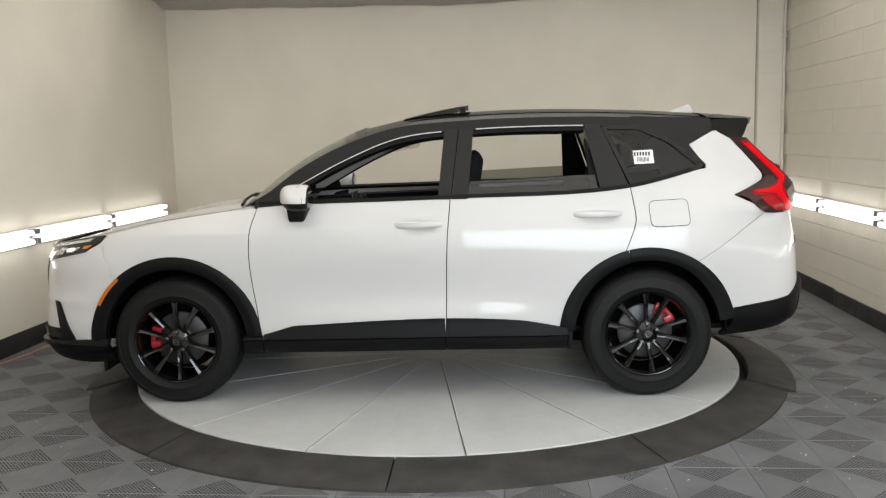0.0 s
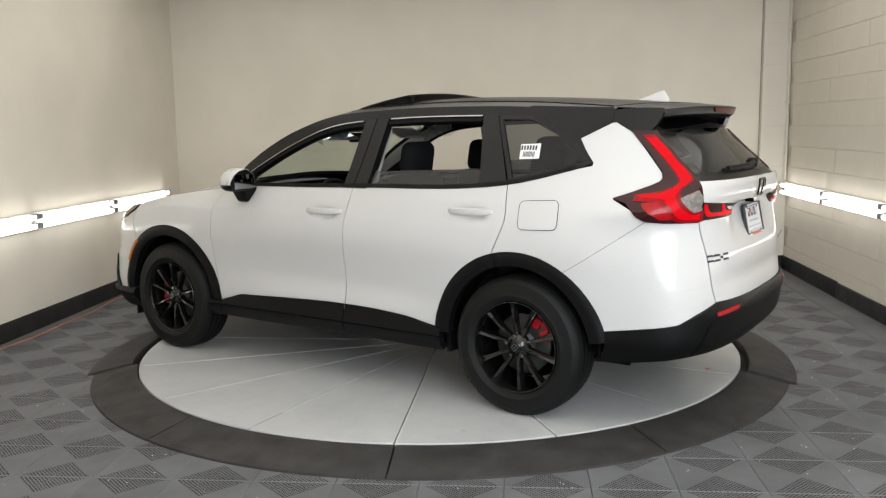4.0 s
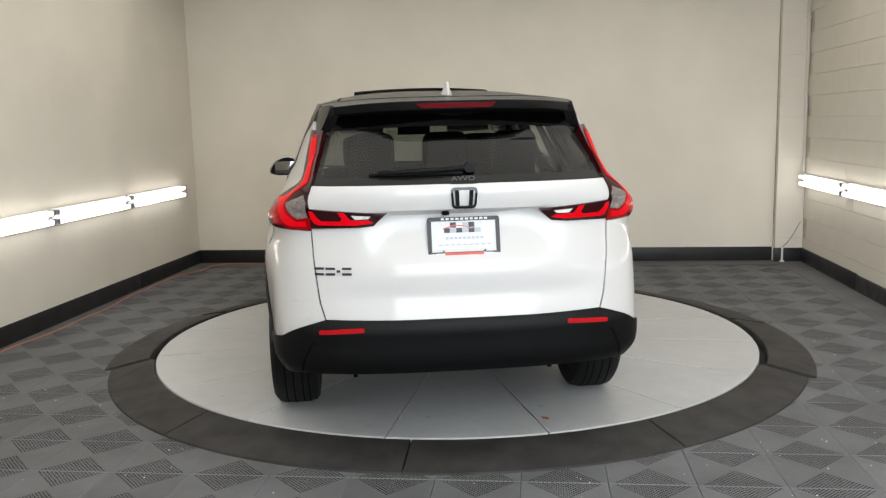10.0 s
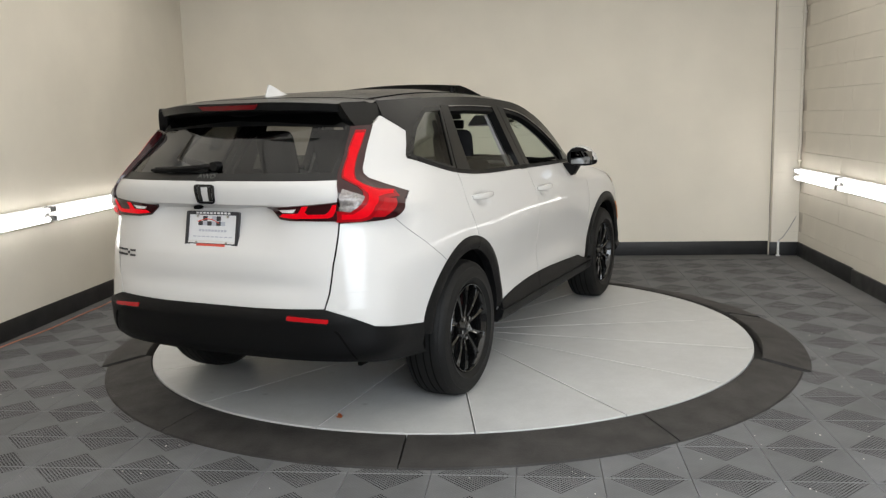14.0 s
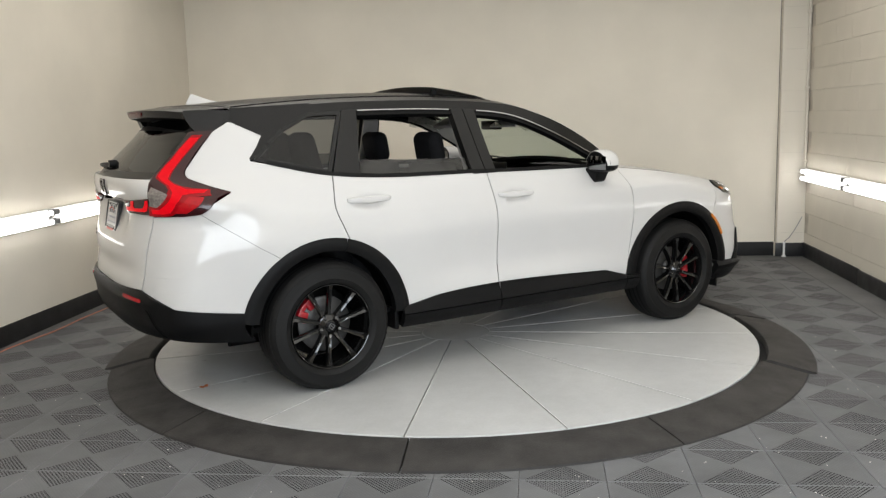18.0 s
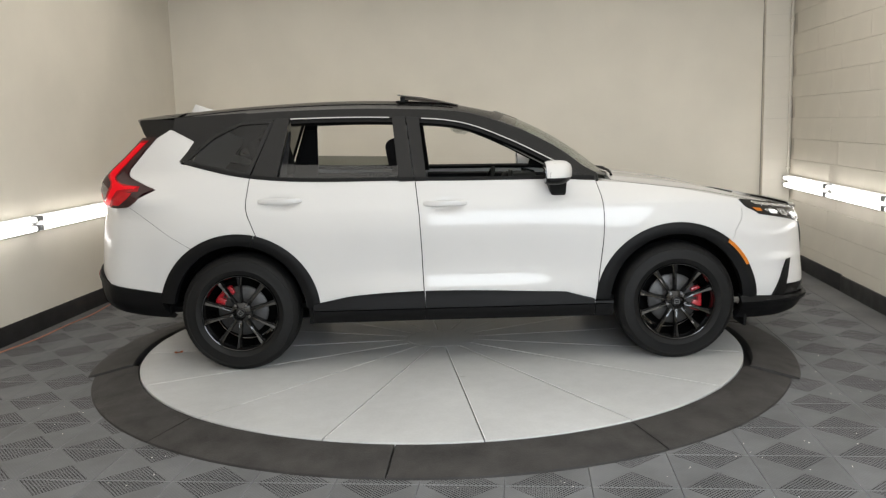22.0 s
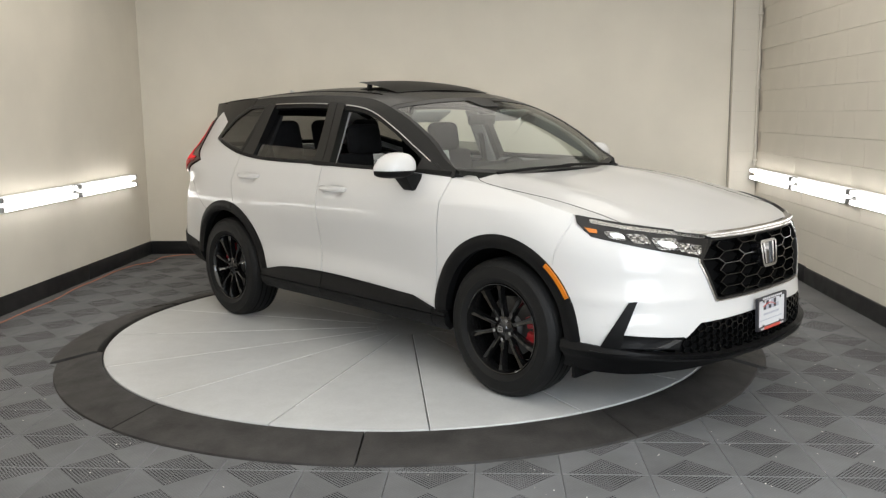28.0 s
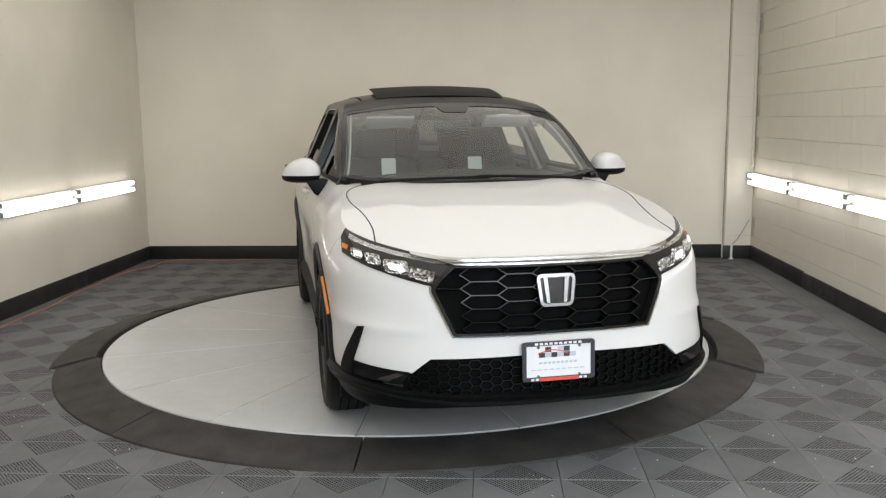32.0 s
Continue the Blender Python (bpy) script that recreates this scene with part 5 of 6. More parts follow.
    part("gate_camera", boxes(((-2.302, 0.062, 1.083), (-2.262, 0.092, 1.101)), bevel=0.006), UNDER, gate)


def plate(parent, at, sign):
    """A dealer plate in a dark frame: white card, grey and black checks, a red line, bars for the writing."""
    def put(name, y0, z0, y1, z1, off, material, label=""):
        part(name, patch([(y0, z0), (y1, z0), (y1, z1), (y0, z1)], at, off=off, thick=0.004, sx=9, sz=9), material, parent, label)
    out = soft([(-0.158, -0.083), (0.158, -0.083), (0.158, 0.083), (-0.158, 0.083)], 0.012)
    part("plate_frame", ribbon(out, inset(out, 0.017), at, off=0.010, thick=0.012, sx=9, sz=9, closed=True), INK, parent, "black plate frame with bars of writing")
    put("plate_card", -0.145, -0.070, 0.145, 0.070, 0.005, PLATE, "white dealer plate with checks")
    f = -sign
    for k in range(6):
        y = f * (-0.075 + 0.027 * k)
        put("check", min(y, y + f * 0.026), 0.016, max(y, y + f * 0.026), 0.036, 0.0065, INK if k % 2 else PLATE_GREY)
        if k in (1, 2, 4):
            put("check", min(y, y + f * 0.026), 0.038, max(y, y + f * 0.026), 0.060, 0.0065, PLATE_GREY if k == 2 else INK)
    part("plate_line", ribbon([(f * y, z) for y, z in ((-0.04, 0.030), (0.0, 0.046), (0.04, 0.050), (0.09, 0.036))], [(f * y, z) for y, z in ((-0.04, 0.027), (0.0, 0.042), (0.04, 0.046), (0.09, 0.031))], at, off=0.0075, thick=0.002, sx=9, sz=9), PLATE_RED, parent)
    for y0, y1, z, h, mt in ((-0.085, 0.085, -0.012, 0.010, PLATE_GREY), (-0.12, 0.12, -0.038, 0.005, PLATE_GREY)):
        n = 9
        for k in range(n):
            a = y0 + (y1 - y0) * k / n
            put("writing_bar", a, z, a + (y1 - y0) / n * 0.72, z + h, 0.0065, mt)
    put("plate_band", -0.085, -0.0825, 0.085, -0.069, 0.0125, PLATE_RED)
    for k in range(10):
        a = -0.105 + 0.021 * k
        put("writing_bar", a, 0.070, a + 0.014, 0.079, 0.0115, PLATE)
    for k in (-1, 1):
        for j in range(2):
            a = k * (0.095 + 0.02 * j)
            put("writing_bar", a - 0.007, -0.080, a + 0.007, -0.071, 0.0115, PLATE)
    for y in (-0.09, 0.09):
        for z in (0.060, -0.062):
            c = at(y, z)
            part("plate_screw", rod(bmesh.new(), c, c + Vector((sign * 0.011, 0, 0)), 0.006, 8), CHROME, parent)


def front_end():
    arch_pts = arc(WHEEL_X, WHEEL_Z, ARCH_R, 45, 6, 10)
    right = [nx(1.757, 0.93), nx(1.705, 0.80)] + [nx(x, z) for x, z in arch_pts] + [(0.91, 0.385), (0.752, 0.380), (0.658, 0.440), (0.423, 0.424), (0.365, 0.487), (0.0, 0.500)]
    inner = [(0.0, 0.580), (0.297, 0.583), (0.352, 0.775), (0.352, 0.800), (0.561, 0.862), (0.655, 0.897), (0.668, 0.925)]
    half = right + inner
    for s in (1, -1):
        m = lambda w, z, s=s: nose(s * w, z)
        part("front_bumper", patch(half, m, sx=0.04, sz=0.03, bend=lambda w, z: 0.005 * math.exp(-((z - 0.60) / 0.03) ** 2) * step(0.3, 0.45, w) * step(0.95, 0.6, w) - 0.008 * math.exp(-((z - 0.68) / 0.07) ** 2) * step(0.35, 0.5, w) * step(0.9, 0.65, w)), PAINT, car)
        part("bumper_fin", patch([(0.583, 0.600), (0.612, 0.596), (0.755, 0.378), (0.670, 0.376), (0.650, 0.446)], m, off=0.013, thick=0.03, sx=0.04, sz=0.04), CLAD, car, "black vertical bumper fin")
        part("corner_vent", patch([(0.70, 0.378), (0.657, 0.444), (0.43, 0.428), (0.46, 0.372)], m, off=0.004, thick=0.03, sx=0.04, sz=0.02, bend=lambda w, z: 0.004 * math.sin(z * 700)), CLAD, car)
        part("silver_blade", patch([(0.54, 0.388), (0.50, 0.385), (0.448, 0.418), (0.47, 0.422)], m, off=0.016, thick=0.01, sx=0.04, sz=0.04), SILVER, car)
        # head lamp
        line = [(0.640, 0.980), (0.663, 0.945), (0.658, 0.889), (0.561, 0.857), (0.346, 0.788), (0.272, 0.872), (0.286, 0.892), (0.526, 0.948)]
        lamp = part("head_lamp", patch(line, m, off=0.006, thick=0.03, sx=0.03, sz=0.03), LAMP_BLACK, car, "slim clear head lamp, lit")
        part("light_strip", patch([(0.615, 0.962), (0.54, 0.938), (0.30, 0.884), (0.31, 0.872), (0.54, 0.922), (0.62, 0.944)], m, off=0.009, thick=0.004, sx=0.03, sz=0.03), STRIP, lamp, "bright strip along the lamp")
        for a, b, c, d in ((0.610, 0.560, 0.912, 0.873), (0.550, 0.495, 0.902, 0.856), (0.485, 0.41, 0.885, 0.828)):
            part("lens", patch(soft([(a, c), (b, c - 0.004), (b - 0.004, d), (a - 0.004, d + 0.008)], 0.012), m, off=0.010, thick=0.006, sx=0.02, sz=0.02), FACET, lamp, "clear projector lens")
        part("lens_glow", patch(soft([(0.470, 0.872), (0.425, 0.862), (0.420, 0.838), (0.465, 0.848)], 0.008), m, off=0.012, thick=0.004, sx=0.03, sz=0.03), DRL, lamp, "lit lamp element")
        part("lens_glow", patch(soft([(0.595, 0.904), (0.560, 0.898), (0.558, 0.882), (0.59, 0.886)], 0.006), m, off=0.012, thick=0.004, sx=0.03, sz=0.03), DRL, lamp, "lit lamp element")
        part("lamp_reflector", patch([(0.405, 0.862), (0.335, 0.845), (0.345, 0.800), (0.41, 0.822)], m, off=0.009, thick=0.004, sx=0.03, sz=0.012), FACET, lamp)
        part("turn_lamp", patch([(0.653, 0.925), (0.622, 0.918), (0.63, 0.902), (0.652, 0.905)], m, off=0.010, thick=0.004, sx=0.03, sz=0.03), AMBER, lamp, "amber turn lamp")
    # chrome blade below the bonnet
    ch = [(-0.40, 0.917), (-0.28, 0.895), (-0.1, 0.893), (0.1, 0.893), (0.28, 0.895), (0.40, 0.917)]
    lowc = [(w, z - 0.026 if abs(w) < 0.3 else z - 0.010) for w, z in ch]
    part("chrome_blade", ribbon(ch, lowc, nose, off=0.014, thick=0.03, sx=0.03, sz=0.005, bend=lambda w, z: 0.014 * max(0.0, 1 - abs(z - 0.884) / 0.014)), CHROME, car, "bright chrome grille blade")
    gapl = [(-0.24, 0.898), (-0.1, 0.896), (0.1, 0.896), (0.24, 0.898)]
    part("bonnet_front_gap", ribbon([(w, z + 0.003) for w, z in gapl], [(w, z - 0.002) for w, z in gapl], nose, off=0.003, thick=0.012, sx=0.03, sz=9), UNDER, car, "dark gap under the bonnet edge")
    g = [(0.295, 0.872), (0.349, 0.785), (0.350, 0.765), (0.297, 0.583)]
    gp = mirrored(g)
    grille = part("grille", patch(gp, nose, off=-0.045, thick=0.01, sx=0.04, sz=0.04), UNDER, car, "gloss black honeycomb grille")
    part("mesh", shell(lattice(inset(gp, -0.003), 0.205, 0.056, 0.0022), nose, off=0.0, thick=0.04), GRILLE, grille, "gloss black honeycomb bars")
    part("grille_surround", ribbon(gp, inset(gp, 0.011), nose, off=0.006, thick=0.04, sx=0.03, sz=0.03, closed=True), GLOSS, grille)
    part("grille_chrome", ribbon(gp[1:5] + gp[5:7], inset(gp, -0.005)[1:7], nose, off=0.008, thick=0.012, sx=0.03, sz=0.03), CHROME, grille, "thin chrome grille edge")
    lg = mirrored([(0.0, 0.497), (0.362, 0.484), (0.43, 0.425), (0.46, 0.365), (0.40, 0.335)])
    low = part("lower_grille", patch([(0.362, 0.490), (0.47, 0.40), (0.46, 0.330), (-0.46, 0.330), (-0.47, 0.40), (-0.362, 0.490)], nose, off=-0.02, thick=0.02, sx=0.04, sz=0.04), UNDER, car, "black lower grille")
    part("mesh", shell(lattice([(0.36, 0.486), (0.455, 0.40), (0.44, 0.335), (-0.44, 0.335), (-0.455, 0.40), (-0.36, 0.486)], 0.060, 0.036, 0.0026), nose, off=0.0, thick=0.02), GRILLE, low, "fine black honeycomb bars")
    top = [(0.95, 0.388), (0.80, 0.384), (0.65, 0.374), (0.46, 0.352), (0.30, 0.335), (0.0, 0.330)]
    bot = [(0.95, 0.250), (0.80, 0.245), (0.65, 0.248), (0.46, 0.268), (0.30, 0.285), (0.0, 0.288)]
    ft, fb = top + [(-w, z) for w, z in reversed(top[:-1])], bot + [(-w, z) for w, z in reversed(bot[:-1])]
    lip = part("front_skirt", ribbon(ft, fb, nose, off=0.010, thick=0.05, sx=0.04, sz=0.02, bend=lambda w, z: 0.022 * step(0.30, 0.35, z) * step(0.39, 0.36, z)), CLAD, car, "black front skirt")
    mid = [(w, z - 0.018) for w, z in ft[1:-1]]
    part("skirt_edge", ribbon(mid, [(w, z - 0.009) for w, z in mid], nose, off=0.031, thick=0.012, sx=0.04, sz=9), GLOSS, lip)
    # badge and plate
    at = lambda dy, dz: nose(ny(dy, 0.765 + dz)[0], 0.765 + dz) + Vector((0.012, 0, 0))
    ring = soft([(-0.070, -0.066), (0.070, -0.066), (0.086, 0.066), (-0.086, 0.066)], 0.026)
    part("badge_plate", patch(inset(ring, 0.006), at, off=0.0, thick=0.05, sx=0.05, sz=0.05), LAMP_BLACK, grille)
    part("badge_frame", ribbon(ring, inset(ring, 0.013), at, off=0.010, thick=0.02, sx=9, sz=9, closed=True), BADGE_METAL, grille, "chrome badge outline")
    for x0 in (-0.036, 0.036):
        part("badge_bar", patch([(x0 - 0.007, -0.05), (x0 + 0.007, -0.05), (x0 * 1.3 + 0.009, 0.052), (x0 * 1.3 - 0.009, 0.052)], at, off=0.009, thick=0.012, sx=9, sz=9), BADGE_METAL, grille)
    plate(car, lambda dy, dz: Vector((2.362 - 0.03 * dz, dy + 0.003, 0.472 + dz)), 1)
    part("plate_bracket", boxes(((2.31, -0.10, 0.41), (2.357, 0.10, 0.53))), CLAD, car)


def wheel():
    """One wheel about its centre, outer face at +y."""
    hub = new("wheel")
    prof = [(0.228, -0.205), (0.242, -0.212), (0.30, -0.222), (0.340, -0.216), (0.358, -0.196), (0.366, -0.16), (0.367, -0.09), (0.364, -0.035), (0.356, -0.012), (0.342, 0.004), (0.332, 0.010), (0.329, 0.0125), (0.326, 0.0105), (0.300, 0.016), (0.275, 0.015), (0.271, 0.0175), (0.267, 0.0145), (0.252, 0.008), (0.243, 0.001), (0.238, -0.006)]
    part("tyre", lathe(prof, 72, "Y"), TYRE, hub, "black road tyre")
    bm = bmesh.new()
    for k in range(72):
        a = math.tau * k / 72
        for y, t in ((-0.025, 0.006), (-0.190, 0.006)):
            m = Matrix.Rotation(-a, 4, "Y") @ Matrix.Translation((0.3515, y, 0))
            box(bm, (-0.006, -0.014, -0.0085), (0.006, 0.014, 0.0085), 0, m)
    part("tread_block", bm, TYRE, hub)["kind"] = "stuff"
    for y in (-0.055, -0.095, -0.140, -0.172):
        part("tread_groove", lathe([(0.3672, y - 0.004), (0.3678, y), (0.3672, y + 0.004)], 60, "Y"), UNDER, hub)
    part("rim", lathe([(0.240, -0.205), (0.240, 0.001), (0.2365, 0.006), (0.232, 0.004), (0.229, -0.006), (0.224, -0.016), (0.219, -0.06), (0.206, -0.20)], 64, "Y"), RIM, hub, "gloss black alloy rim")
    bm = bmesh.new()
    n = 9
    rows = []
    for k in range(n):
        t = k / (n - 1)
        r = 0.045 + (0.228 - 0.045) * t
        w = 0.0115 + 0.0015 * math.cos(t * 5) + 0.004 * t + 0.007 * t ** 3
        y = -0.030 + 0.020 * math.sin(t * math.pi * 0.55) + 0.002 * t
        rows.append([bm.verts.new((-w, y - 0.012, r)), bm.verts.new((-w * 0.72, y + 0.001, r)), bm.verts.new((0.0, y - 0.008 * t, r)), bm.verts.new((w * 0.72, y + 0.001, r)), bm.verts.new((w, y - 0.012, r)), bm.verts.new((w * 0.8, y - 0.035, r)), bm.verts.new((-w * 0.8, y - 0.035, r))])
    for a, b in zip(rows, rows[1:]):
        for i in range(7):
            bm.faces.new((a[i], a[(i + 1) % 7], b[(i + 1) % 7], b[i]))
    sp = part("spoke", bm, RIM, hub)
    for k in range(1, 10):
        c = sp.copy()
        scene.collection.objects.link(c)
        pair = 3.0 if k % 2 else -1.0
        c.matrix_basis = Matrix.Rotation(radians(36 * k + pair), 4, "Y")
    part("hub_plate", lathe([(0.0, -0.010), (0.032, -0.010), (0.036, -0.016), (0.064, -0.030), (0.068, -0.055), (0.0, -0.055)], 40, "Y"), RIM, hub)
    cap = part("hub_cap", lathe([(0.0, -0.004), (0.026, -0.004), (0.031, -0.008), (0.031, -0.014)], 28, "Y"), LAMP_BLACK, hub)
    rg = soft([(-0.015, -0.015), (0.015, -0.015), (0.018, 0.016), (-0.018, 0.016)], 0.006)
    part("cap_mark", ribbon(rg, inset(rg, 0.0045), lambda x, z: Vector((x, -0.003, z)), off=0.0, thick=0.003, sx=9, sz=9, closed=True), CHROME, hub, "plain bright badge outline")
    part("cap_mark", boxes(((-0.009, -0.004, -0.002), (0.009, -0.0015, 0.003))), CHROME, hub)
    for k in range(5):
        a = radians(72 * k + 18)
        c = (0.057 * math.cos(a), 0, 0.057 * math.sin(a))
        part("wheel_nut", rod(bmesh.new(), (c[0], -0.035, c[2]), (c[0], -0.012, c[2]), 0.0095, 6), CHROME, hub)
    part("brake_disc", lathe([(0.07, -0.095), (0.150, -0.095), (0.158, -0.10), (0.155, -0.118), (0.07, -0.118), (0.07, -0.09), (0.05, -0.07), (0.0, -0.07)], 48, "Y"), SILVER, hub, "bare steel brake disc")
    cal = bmesh.new()
    for a0 in (-17, 17):
        m = Matrix.Rotation(radians(-a0), 4, "Y") @ Matrix.Translation((0.148, -0.085, 0))
        box(cal, (-0.030, -0.030, -0.032), (0.030, 0.014, 0.032), 0.012, m)
    box(cal, (0.150, -0.115, -0.055), (0.178, -0.078, 0.055), 0.010)
    part("caliper", cal, RED, hub, "red brake caliper with two bosses")
    part("wheel_back", lathe([(0.0, -0.19), (0.20, -0.19), (0.20, -0.195), (0.0, -0.195)], 32, "Y"), UNDER, hub)
    return hub


def wheels():
    first = None
    for x, s in ((WHEEL_X, 1), (WHEEL_X, -1), (-WHEEL_X, 1), (-WHEEL_X, -1)):
        # calipers sit towards the rear on the front axle and towards the front on the rear axle
        spin = {(1, 1): 0, (1, -1): 0, (-1, 1): 140, (-1, -1): 140}[(1 if x > 0 else -1, s)]
        m = pose(x, s * 0.901, 0.366) @ pose(0, 0, 0, 0, 0, 0 if s > 0 else 180) @ pose(0, 0, 0, 0, -spin if s > 0 else spin - 180, 0)
        if first is None:
            first = wheel()
            first.parent = car
            first.matrix_basis = m
        else:
            copy_thing(first, m)
    for s in (1, -1):
        part("mud_flap", boxes(((-0.93, s * 0.72, 0.275), (-0.905, s * 0.86, 0.40)), bevel=0.004), CLAD, car)
        part("front_deflector", boxes(((1.78, s * 0.66, 0.19), (1.80, s * 0.86, 0.30)), bevel=0.004), CLAD, car)
    part("underbody", boxes(((-1.95, -0.47, 0.29), (2.10, 0.47, 0.38)), ((-0.86, -0.80, 0.27), (0.86, 0.80, 0.36)), bevel=0.02), UNDER, car)
    part("rear_axle", rod(bmesh.new(), (-1.35, -0.70, 0.34), (-1.35, 0.70, 0.34), 0.04), UNDER, car)
    part("front_axle", rod(bmesh.new(), (1.35, -0.70, 0.34), (1.35, 0.70, 0.34), 0.04), UNDER, car)


def mirrors():
    for s in (1, -1):
        def ball(lo, hi, power, cut=None):
            bm = bmesh.new()
            bmesh.ops.create_uvsphere(bm, u_segments=28, v_segments=18, radius=1)
            c = [(a + b) / 2 for a, b in zip(lo, hi)]
            h = [(b - a) / 2 for a, b in zip(lo, hi)]
            for v in bm.verts:
                d = v.co
                r = (abs(d.x) ** power + abs(d.y) ** power + abs(d.z) ** power) ** (-1 / power)
                v.co = Vector([c[i] + h[i] * d[i] * r for i in range(3)])
                if v.co.x < c[0] - h[0] * 0.7:
                    v.co.x = c[0] - h[0] * 0.7
                out = min(1.0, max(0.0, (abs(v.co.y) - 0.845) / 0.22))
                v.co.z = 1.112 + (v.co.z - 1.112) * curve(out, ((0, 0.86), (0.3, 1.0), (0.6, 0.95), (0.85, 0.76), (1, 0.55)))
                v.co.x -= 0.34 * max(0.0, abs(v.co.y) - 0.92) * (v.co.x > 0.60)
            if cut is not None:
                g = bmesh.ops.bisect_plane(bm, geom=list(bm.verts) + list(bm.edges) + list(bm.faces), plane_co=(0, 0, cut), plane_no=(0, 0, -1), clear_outer=True)
                bmesh.ops.holes_fill(bm, edges=[e for e in bm.edges if e.is_boundary], sides=0)
                bmesh.ops.bisect_plane(bm, geom=list(bm.verts) + list(bm.edges) + list(bm.faces), plane_co=(0.5365, 0, 0), plane_no=(-1, 0, 0), clear_outer=True)
            return bm
        y0, y1 = (0.845, 1.065) if s > 0 else (-1.065, -0.845)
        mir = part("door_mirror", ball((0.505, y0, 1.113), (0.700, y1, 1.253), 3.0), CLAD, car, "door mirror with white cap")
        part("cap", ball((0.503, y0 - 0.003, 1.110), (0.706, y1 + 0.003, 1.257), 3.0, 1.158), PAINT, mir, "white mirror cap")
        part("mirror_glass", boxes(((0.5305, y0 + 0.022, 1.130), (0.533, y1 - 0.04, 1.218)), bevel=0.0005), MIRROR, mir)
        st = bmesh.new()
        box(st, (0.555, s * 0.80 if s > 0 else -0.93, 1.040), (0.672, 0.93 if s > 0 else -0.80, 1.135), 0.016)
        for v in st.verts:
            low = max(0.0, 1.12 - v.co.z) / 0.08
            v.co.x += 0.03 * low * (v.co.x < 0.61)
            v.co.y -= s * 0.05 * low * (abs(v.co.y) > 0.87)
        part("stalk", st, CLAD, mir)


def cushion(lo, hi, bevel):
    bm = bmesh.new()
    box(bm, lo, hi, 0)
    bmesh.ops.bevel(bm, geom=list(bm.edges), offset=bevel, segments=4, affect="EDGES", profile=0.5)
    return bm


def cabin():
    part("cabin_floor", boxes(((-2.0, -0.80, 0.37), (1.0, 0.80, 0.40))), UNDER, car)
    part("cargo_floor", boxes(((-2.2, -0.46, 0.60), (-1.20, 0.46, 0.70))), DASH, car)
    bm = cushion((0.42, -0.76, 0.75), (0.98, 0.76, 1.07), 0.09)
    part("dashboard", bm, DASH, car, "dark dashboard")
    part("dash_hood", cushion((0.38, 0.18, 1.02), (0.62, 0.56, 1.12), 0.04), DASH, car)
    part("centre_screen", boxes(((0.40, -0.13, 1.02), (0.415, 0.13, 1.16)), bevel=0.006), GLOSS, car)
    part("console", cushion((-0.35, -0.13, 0.40), (0.45, 0.13, 0.72), 0.03), DASH, car)
    bm = bmesh.new()
    rg = lathe([(0.185 + 0.016 * math.cos(a), 0.016 * math.sin(a)) for a in zs(0, math.tau, 10)], 36)
    bmesh.ops.transform(rg, matrix=pose(0.24, 0.38, 0.98, 0, -68, 0), verts=rg.verts)
    bm.free()
    sw = part("steering_wheel", rg, DASH, car)
    b = bmesh.new()
    box(b, (-0.17, -0.03, -0.012), (0.17, 0.03, 0.012), 0.008, pose(0.24, 0.38, 0.98, 0, -68, 0) @ pose(0, 0, 0, 0, 0, 90))
    box(b, (-0.07, -0.06, -0.03), (0.06, 0.06, 0.012), 0.015, pose(0.24, 0.38, 0.98, 0, -68, 0))
    part("wheel_boss", b, DASH, sw)

    def lean(x, y, z, a):
        return pose(x, y, z, 0, a, 0)
    for y in (0.38, -0.38):
        part("front_seat_cushion", cushion((-0.42, y - 0.25, 0.45), (0.12, y + 0.25, 0.68), 0.07), FABRIC, car, "dark grey fabric seat")
        b = cushion((-0.06, -0.25, 0.0), (0.06, 0.25, 0.62), 0.055)
        part("front_seat_back", b, FABRIC, car, "dark grey fabric seat back", m=lean(-0.27, y, 0.60, -10))
        b = cushion((-0.055, -0.135, 0.60), (0.055, 0.135, 0.815), 0.055)
        for d in (-0.05, 0.05):
            rod(b, (0, d, 0.58), (0, d, 0.68), 0.007)
        part("headrest", b, FABRIC, car, m=lean(-0.27, y, 0.60, -9))
        part("seat_tag", boxes(((0.066, 0.02 if y < 0 else -0.12, 0.44), (0.069, 0.12 if y < 0 else -0.02, 0.60))), PAPER, car, "white paper tag on the seat", m=lean(-0.27, y, 0.60, -10))
        b = bmesh.new()
        box(b, (-0.008, -0.15, 0), (0.008, 0.15, 0.14), 0.006)
        part("sun_visor", b, TRIM, car, m=pose(0.20, y, 1.42, 0, 62, 0))
        part("seat_belt", boxes(((-0.025, -0.001, 0), (0.025, 0.001, 0.70))), DASH, car, m=pose(-0.27, math.copysign(0.79, y), 0.74, 12 if y > 0 else -12, 0, 0))
        # wrinkled film left on the visor
        b = bmesh.new()
        rows = [[b.verts.new((-0.19 + 0.042 * i + 0.012 * math.sin(i * 2.1 + j * 1.7), 0.03 * math.sin(i * 1.9 + j) + 0.02 * math.sin(j * 2.3), 0.010 * i - (0.020 + 0.004 * math.sin(i * 1.3)) * j + 0.008 * math.sin(i * 2.7 + j * 1.3))) for i in range(9)] for j in range(6)]
        for p, q in zip(rows, rows[1:]):
            for i in range(8):
                b.faces.new((p[i], p[i + 1], q[i + 1], q[i]))
        part("visor_film", b, FILM, car, "crinkled clear plastic film", m=pose(0.20, y * 1.5, 1.47, 0, 22, 0))
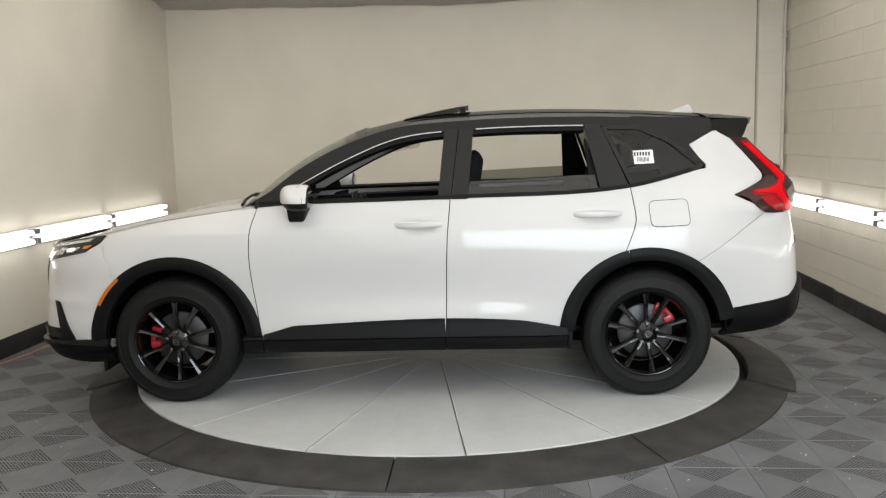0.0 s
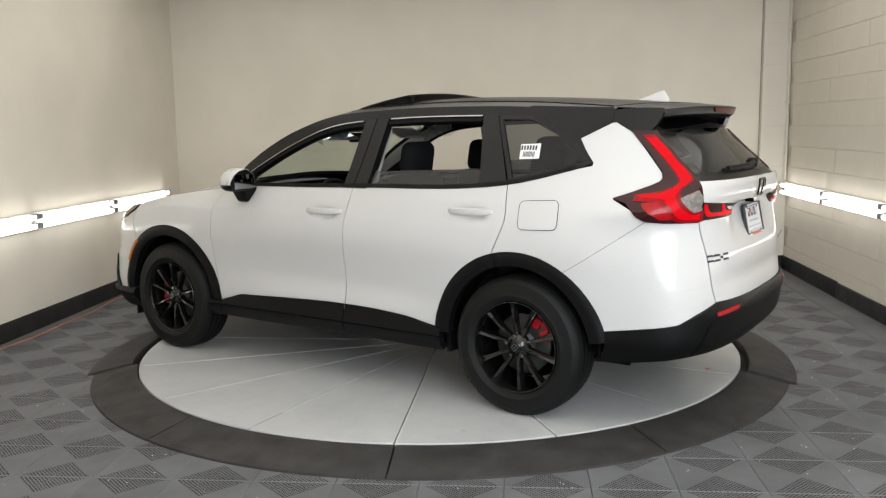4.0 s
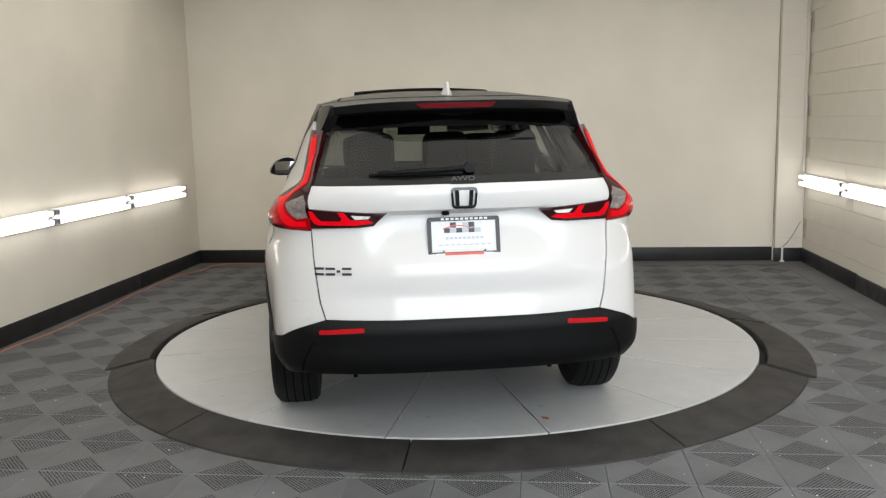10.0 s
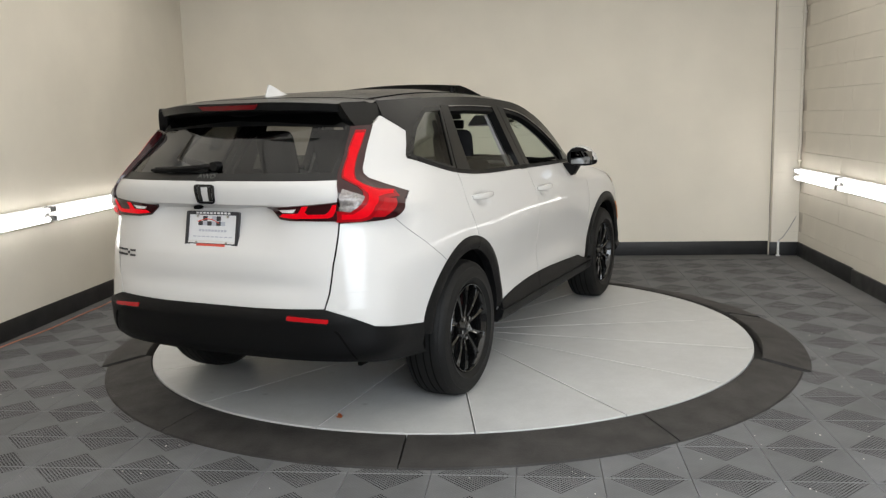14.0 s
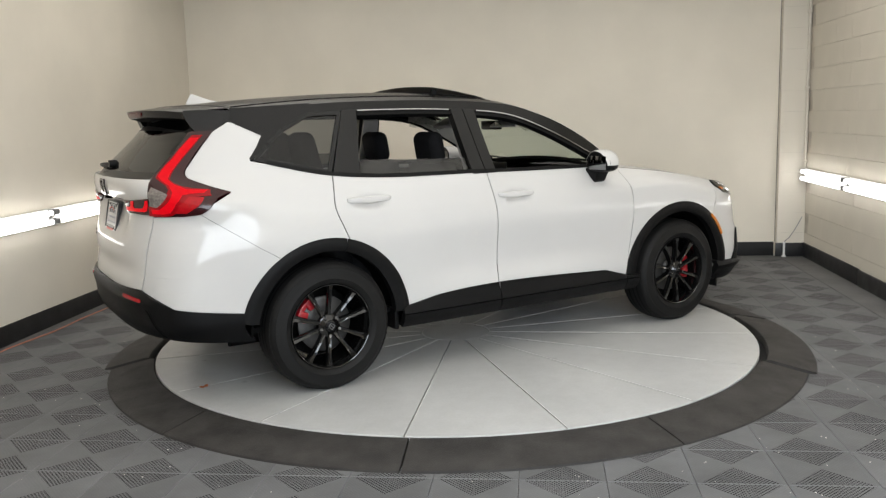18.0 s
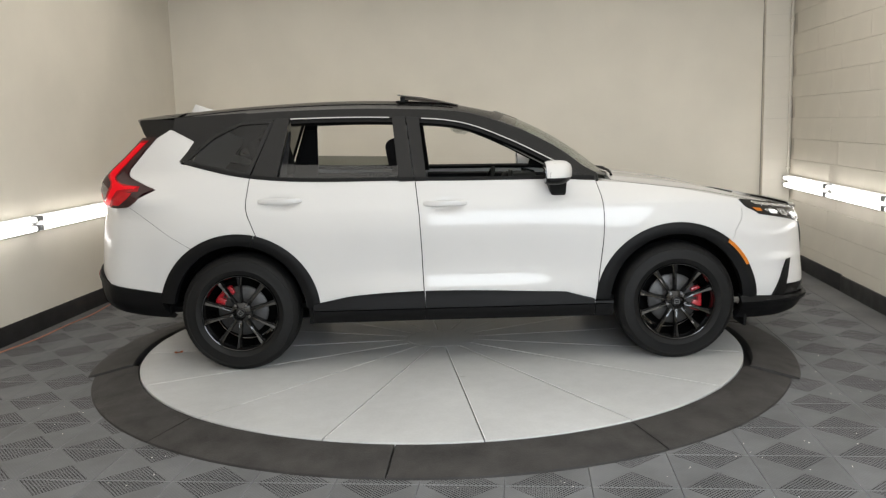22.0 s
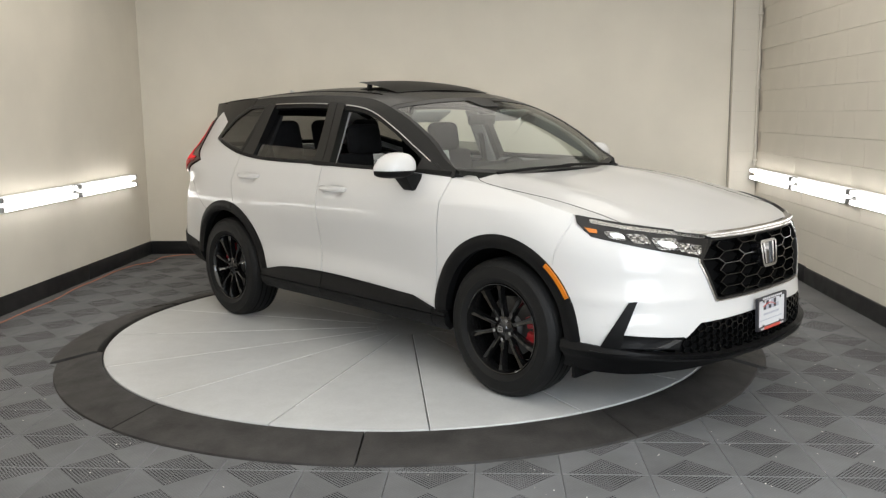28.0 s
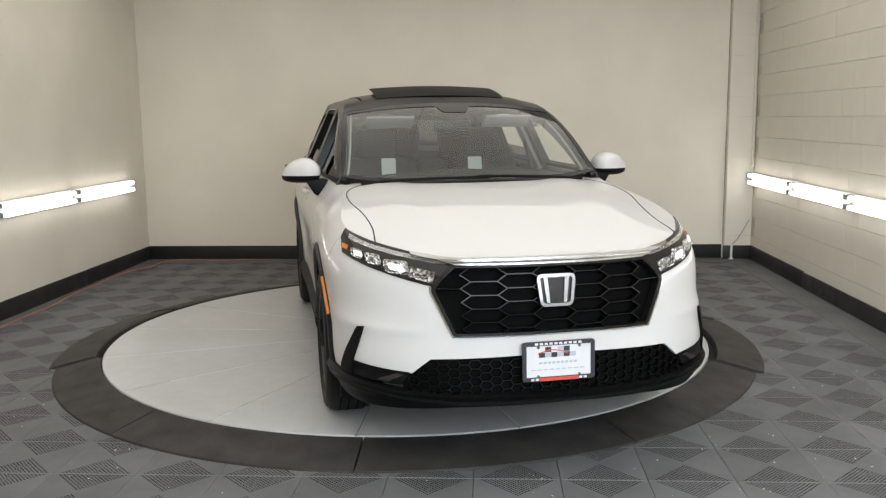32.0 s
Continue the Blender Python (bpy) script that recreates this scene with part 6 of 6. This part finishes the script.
    part("rear_seat_cushion", cushion((-1.15, -0.66, 0.45), (-0.62, 0.66, 0.70), 0.07), FABRIC, car, "dark grey fabric bench")
    for y, w in ((0.36, 0.30), (-0.30, 0.36)):
        part("rear_seat_back", cushion((-0.07, -w, 0.0), (0.07, w, 0.60), 0.06), FABRIC, car, m=lean(-1.10, y, 0.58, -20))
    for y in (0.36, -0.04, -0.42):
        part("rear_headrest", cushion((-0.055, -0.125, 0.58), (0.055, 0.125, 0.875), 0.055), FABRIC, car, m=lean(-1.08, y, 0.58, -14))
    for s in (1, -1):
        part("inner_pillar", patch([(-1.08, 0.85), (-1.03, 1.50), (-1.11, 1.50), (-1.24, 1.19), (-1.30, 0.85)], side(s), off=-0.07, thick=0.02), DASH, car)
        part("inner_quarter", patch([(-1.28, 0.85), (-1.28, 1.18), (-1.75, 1.27), (-1.95, 1.05), (-1.95, 0.85)], side(s), off=-0.07, thick=0.02), DASH, car)
        part("pillar_lining", patch([(-0.33, 0.80), (-0.19, 0.80), (-0.24, 1.52), (-0.36, 1.52)], side(s), off=-0.06, thick=0.02), TRIM, car, "light grey pillar lining")
        xs = [0.80 - 0.07 * k for k in range(12)]
        part("screen_pillar_lining", ribbon([(x, rail(x) - 0.01) for x in xs], [(x, curve(x, WIN_TOP) - 0.005) for x in xs], side(s), off=-0.05, thick=0.012, sx=9, sz=9), TRIM, car, "light grey pillar lining")
    # fuel flap on the left flank
    fl = soft([(-1.355, 1.115), (-1.575, 1.125), (-1.585, 0.978), (-1.365, 0.972)], 0.035)
    part("fuel_flap", patch(inset(fl, 0.002), side(1), off=0.0025, thick=0.004), PAINT, car)
    part("flap_gap", ribbon(fl, inset(fl, 0.0026), side(1), off=0.003, thick=0.002, closed=True), UNDER, car)


rear_end()
front_end()
wheels()
mirrors()
cabin()


floor_tiles()

# ---- the turn of the table and of what stands on it
TURN = [(t, 175.17 - 8.068 * t) for t in range(0, 33, 4)]      # an even turn


def motions():
    for ob, (ox, oy, oz), own in RIDERS:
        rows = []
        for t, a in TURN:
            c, s = math.cos(radians(a)), math.sin(radians(a))
            rows.append((t, pose(c * ox - s * oy, s * ox + c * oy, oz, 0, 0, a + own)))
        walk(ob, rows)


motions()
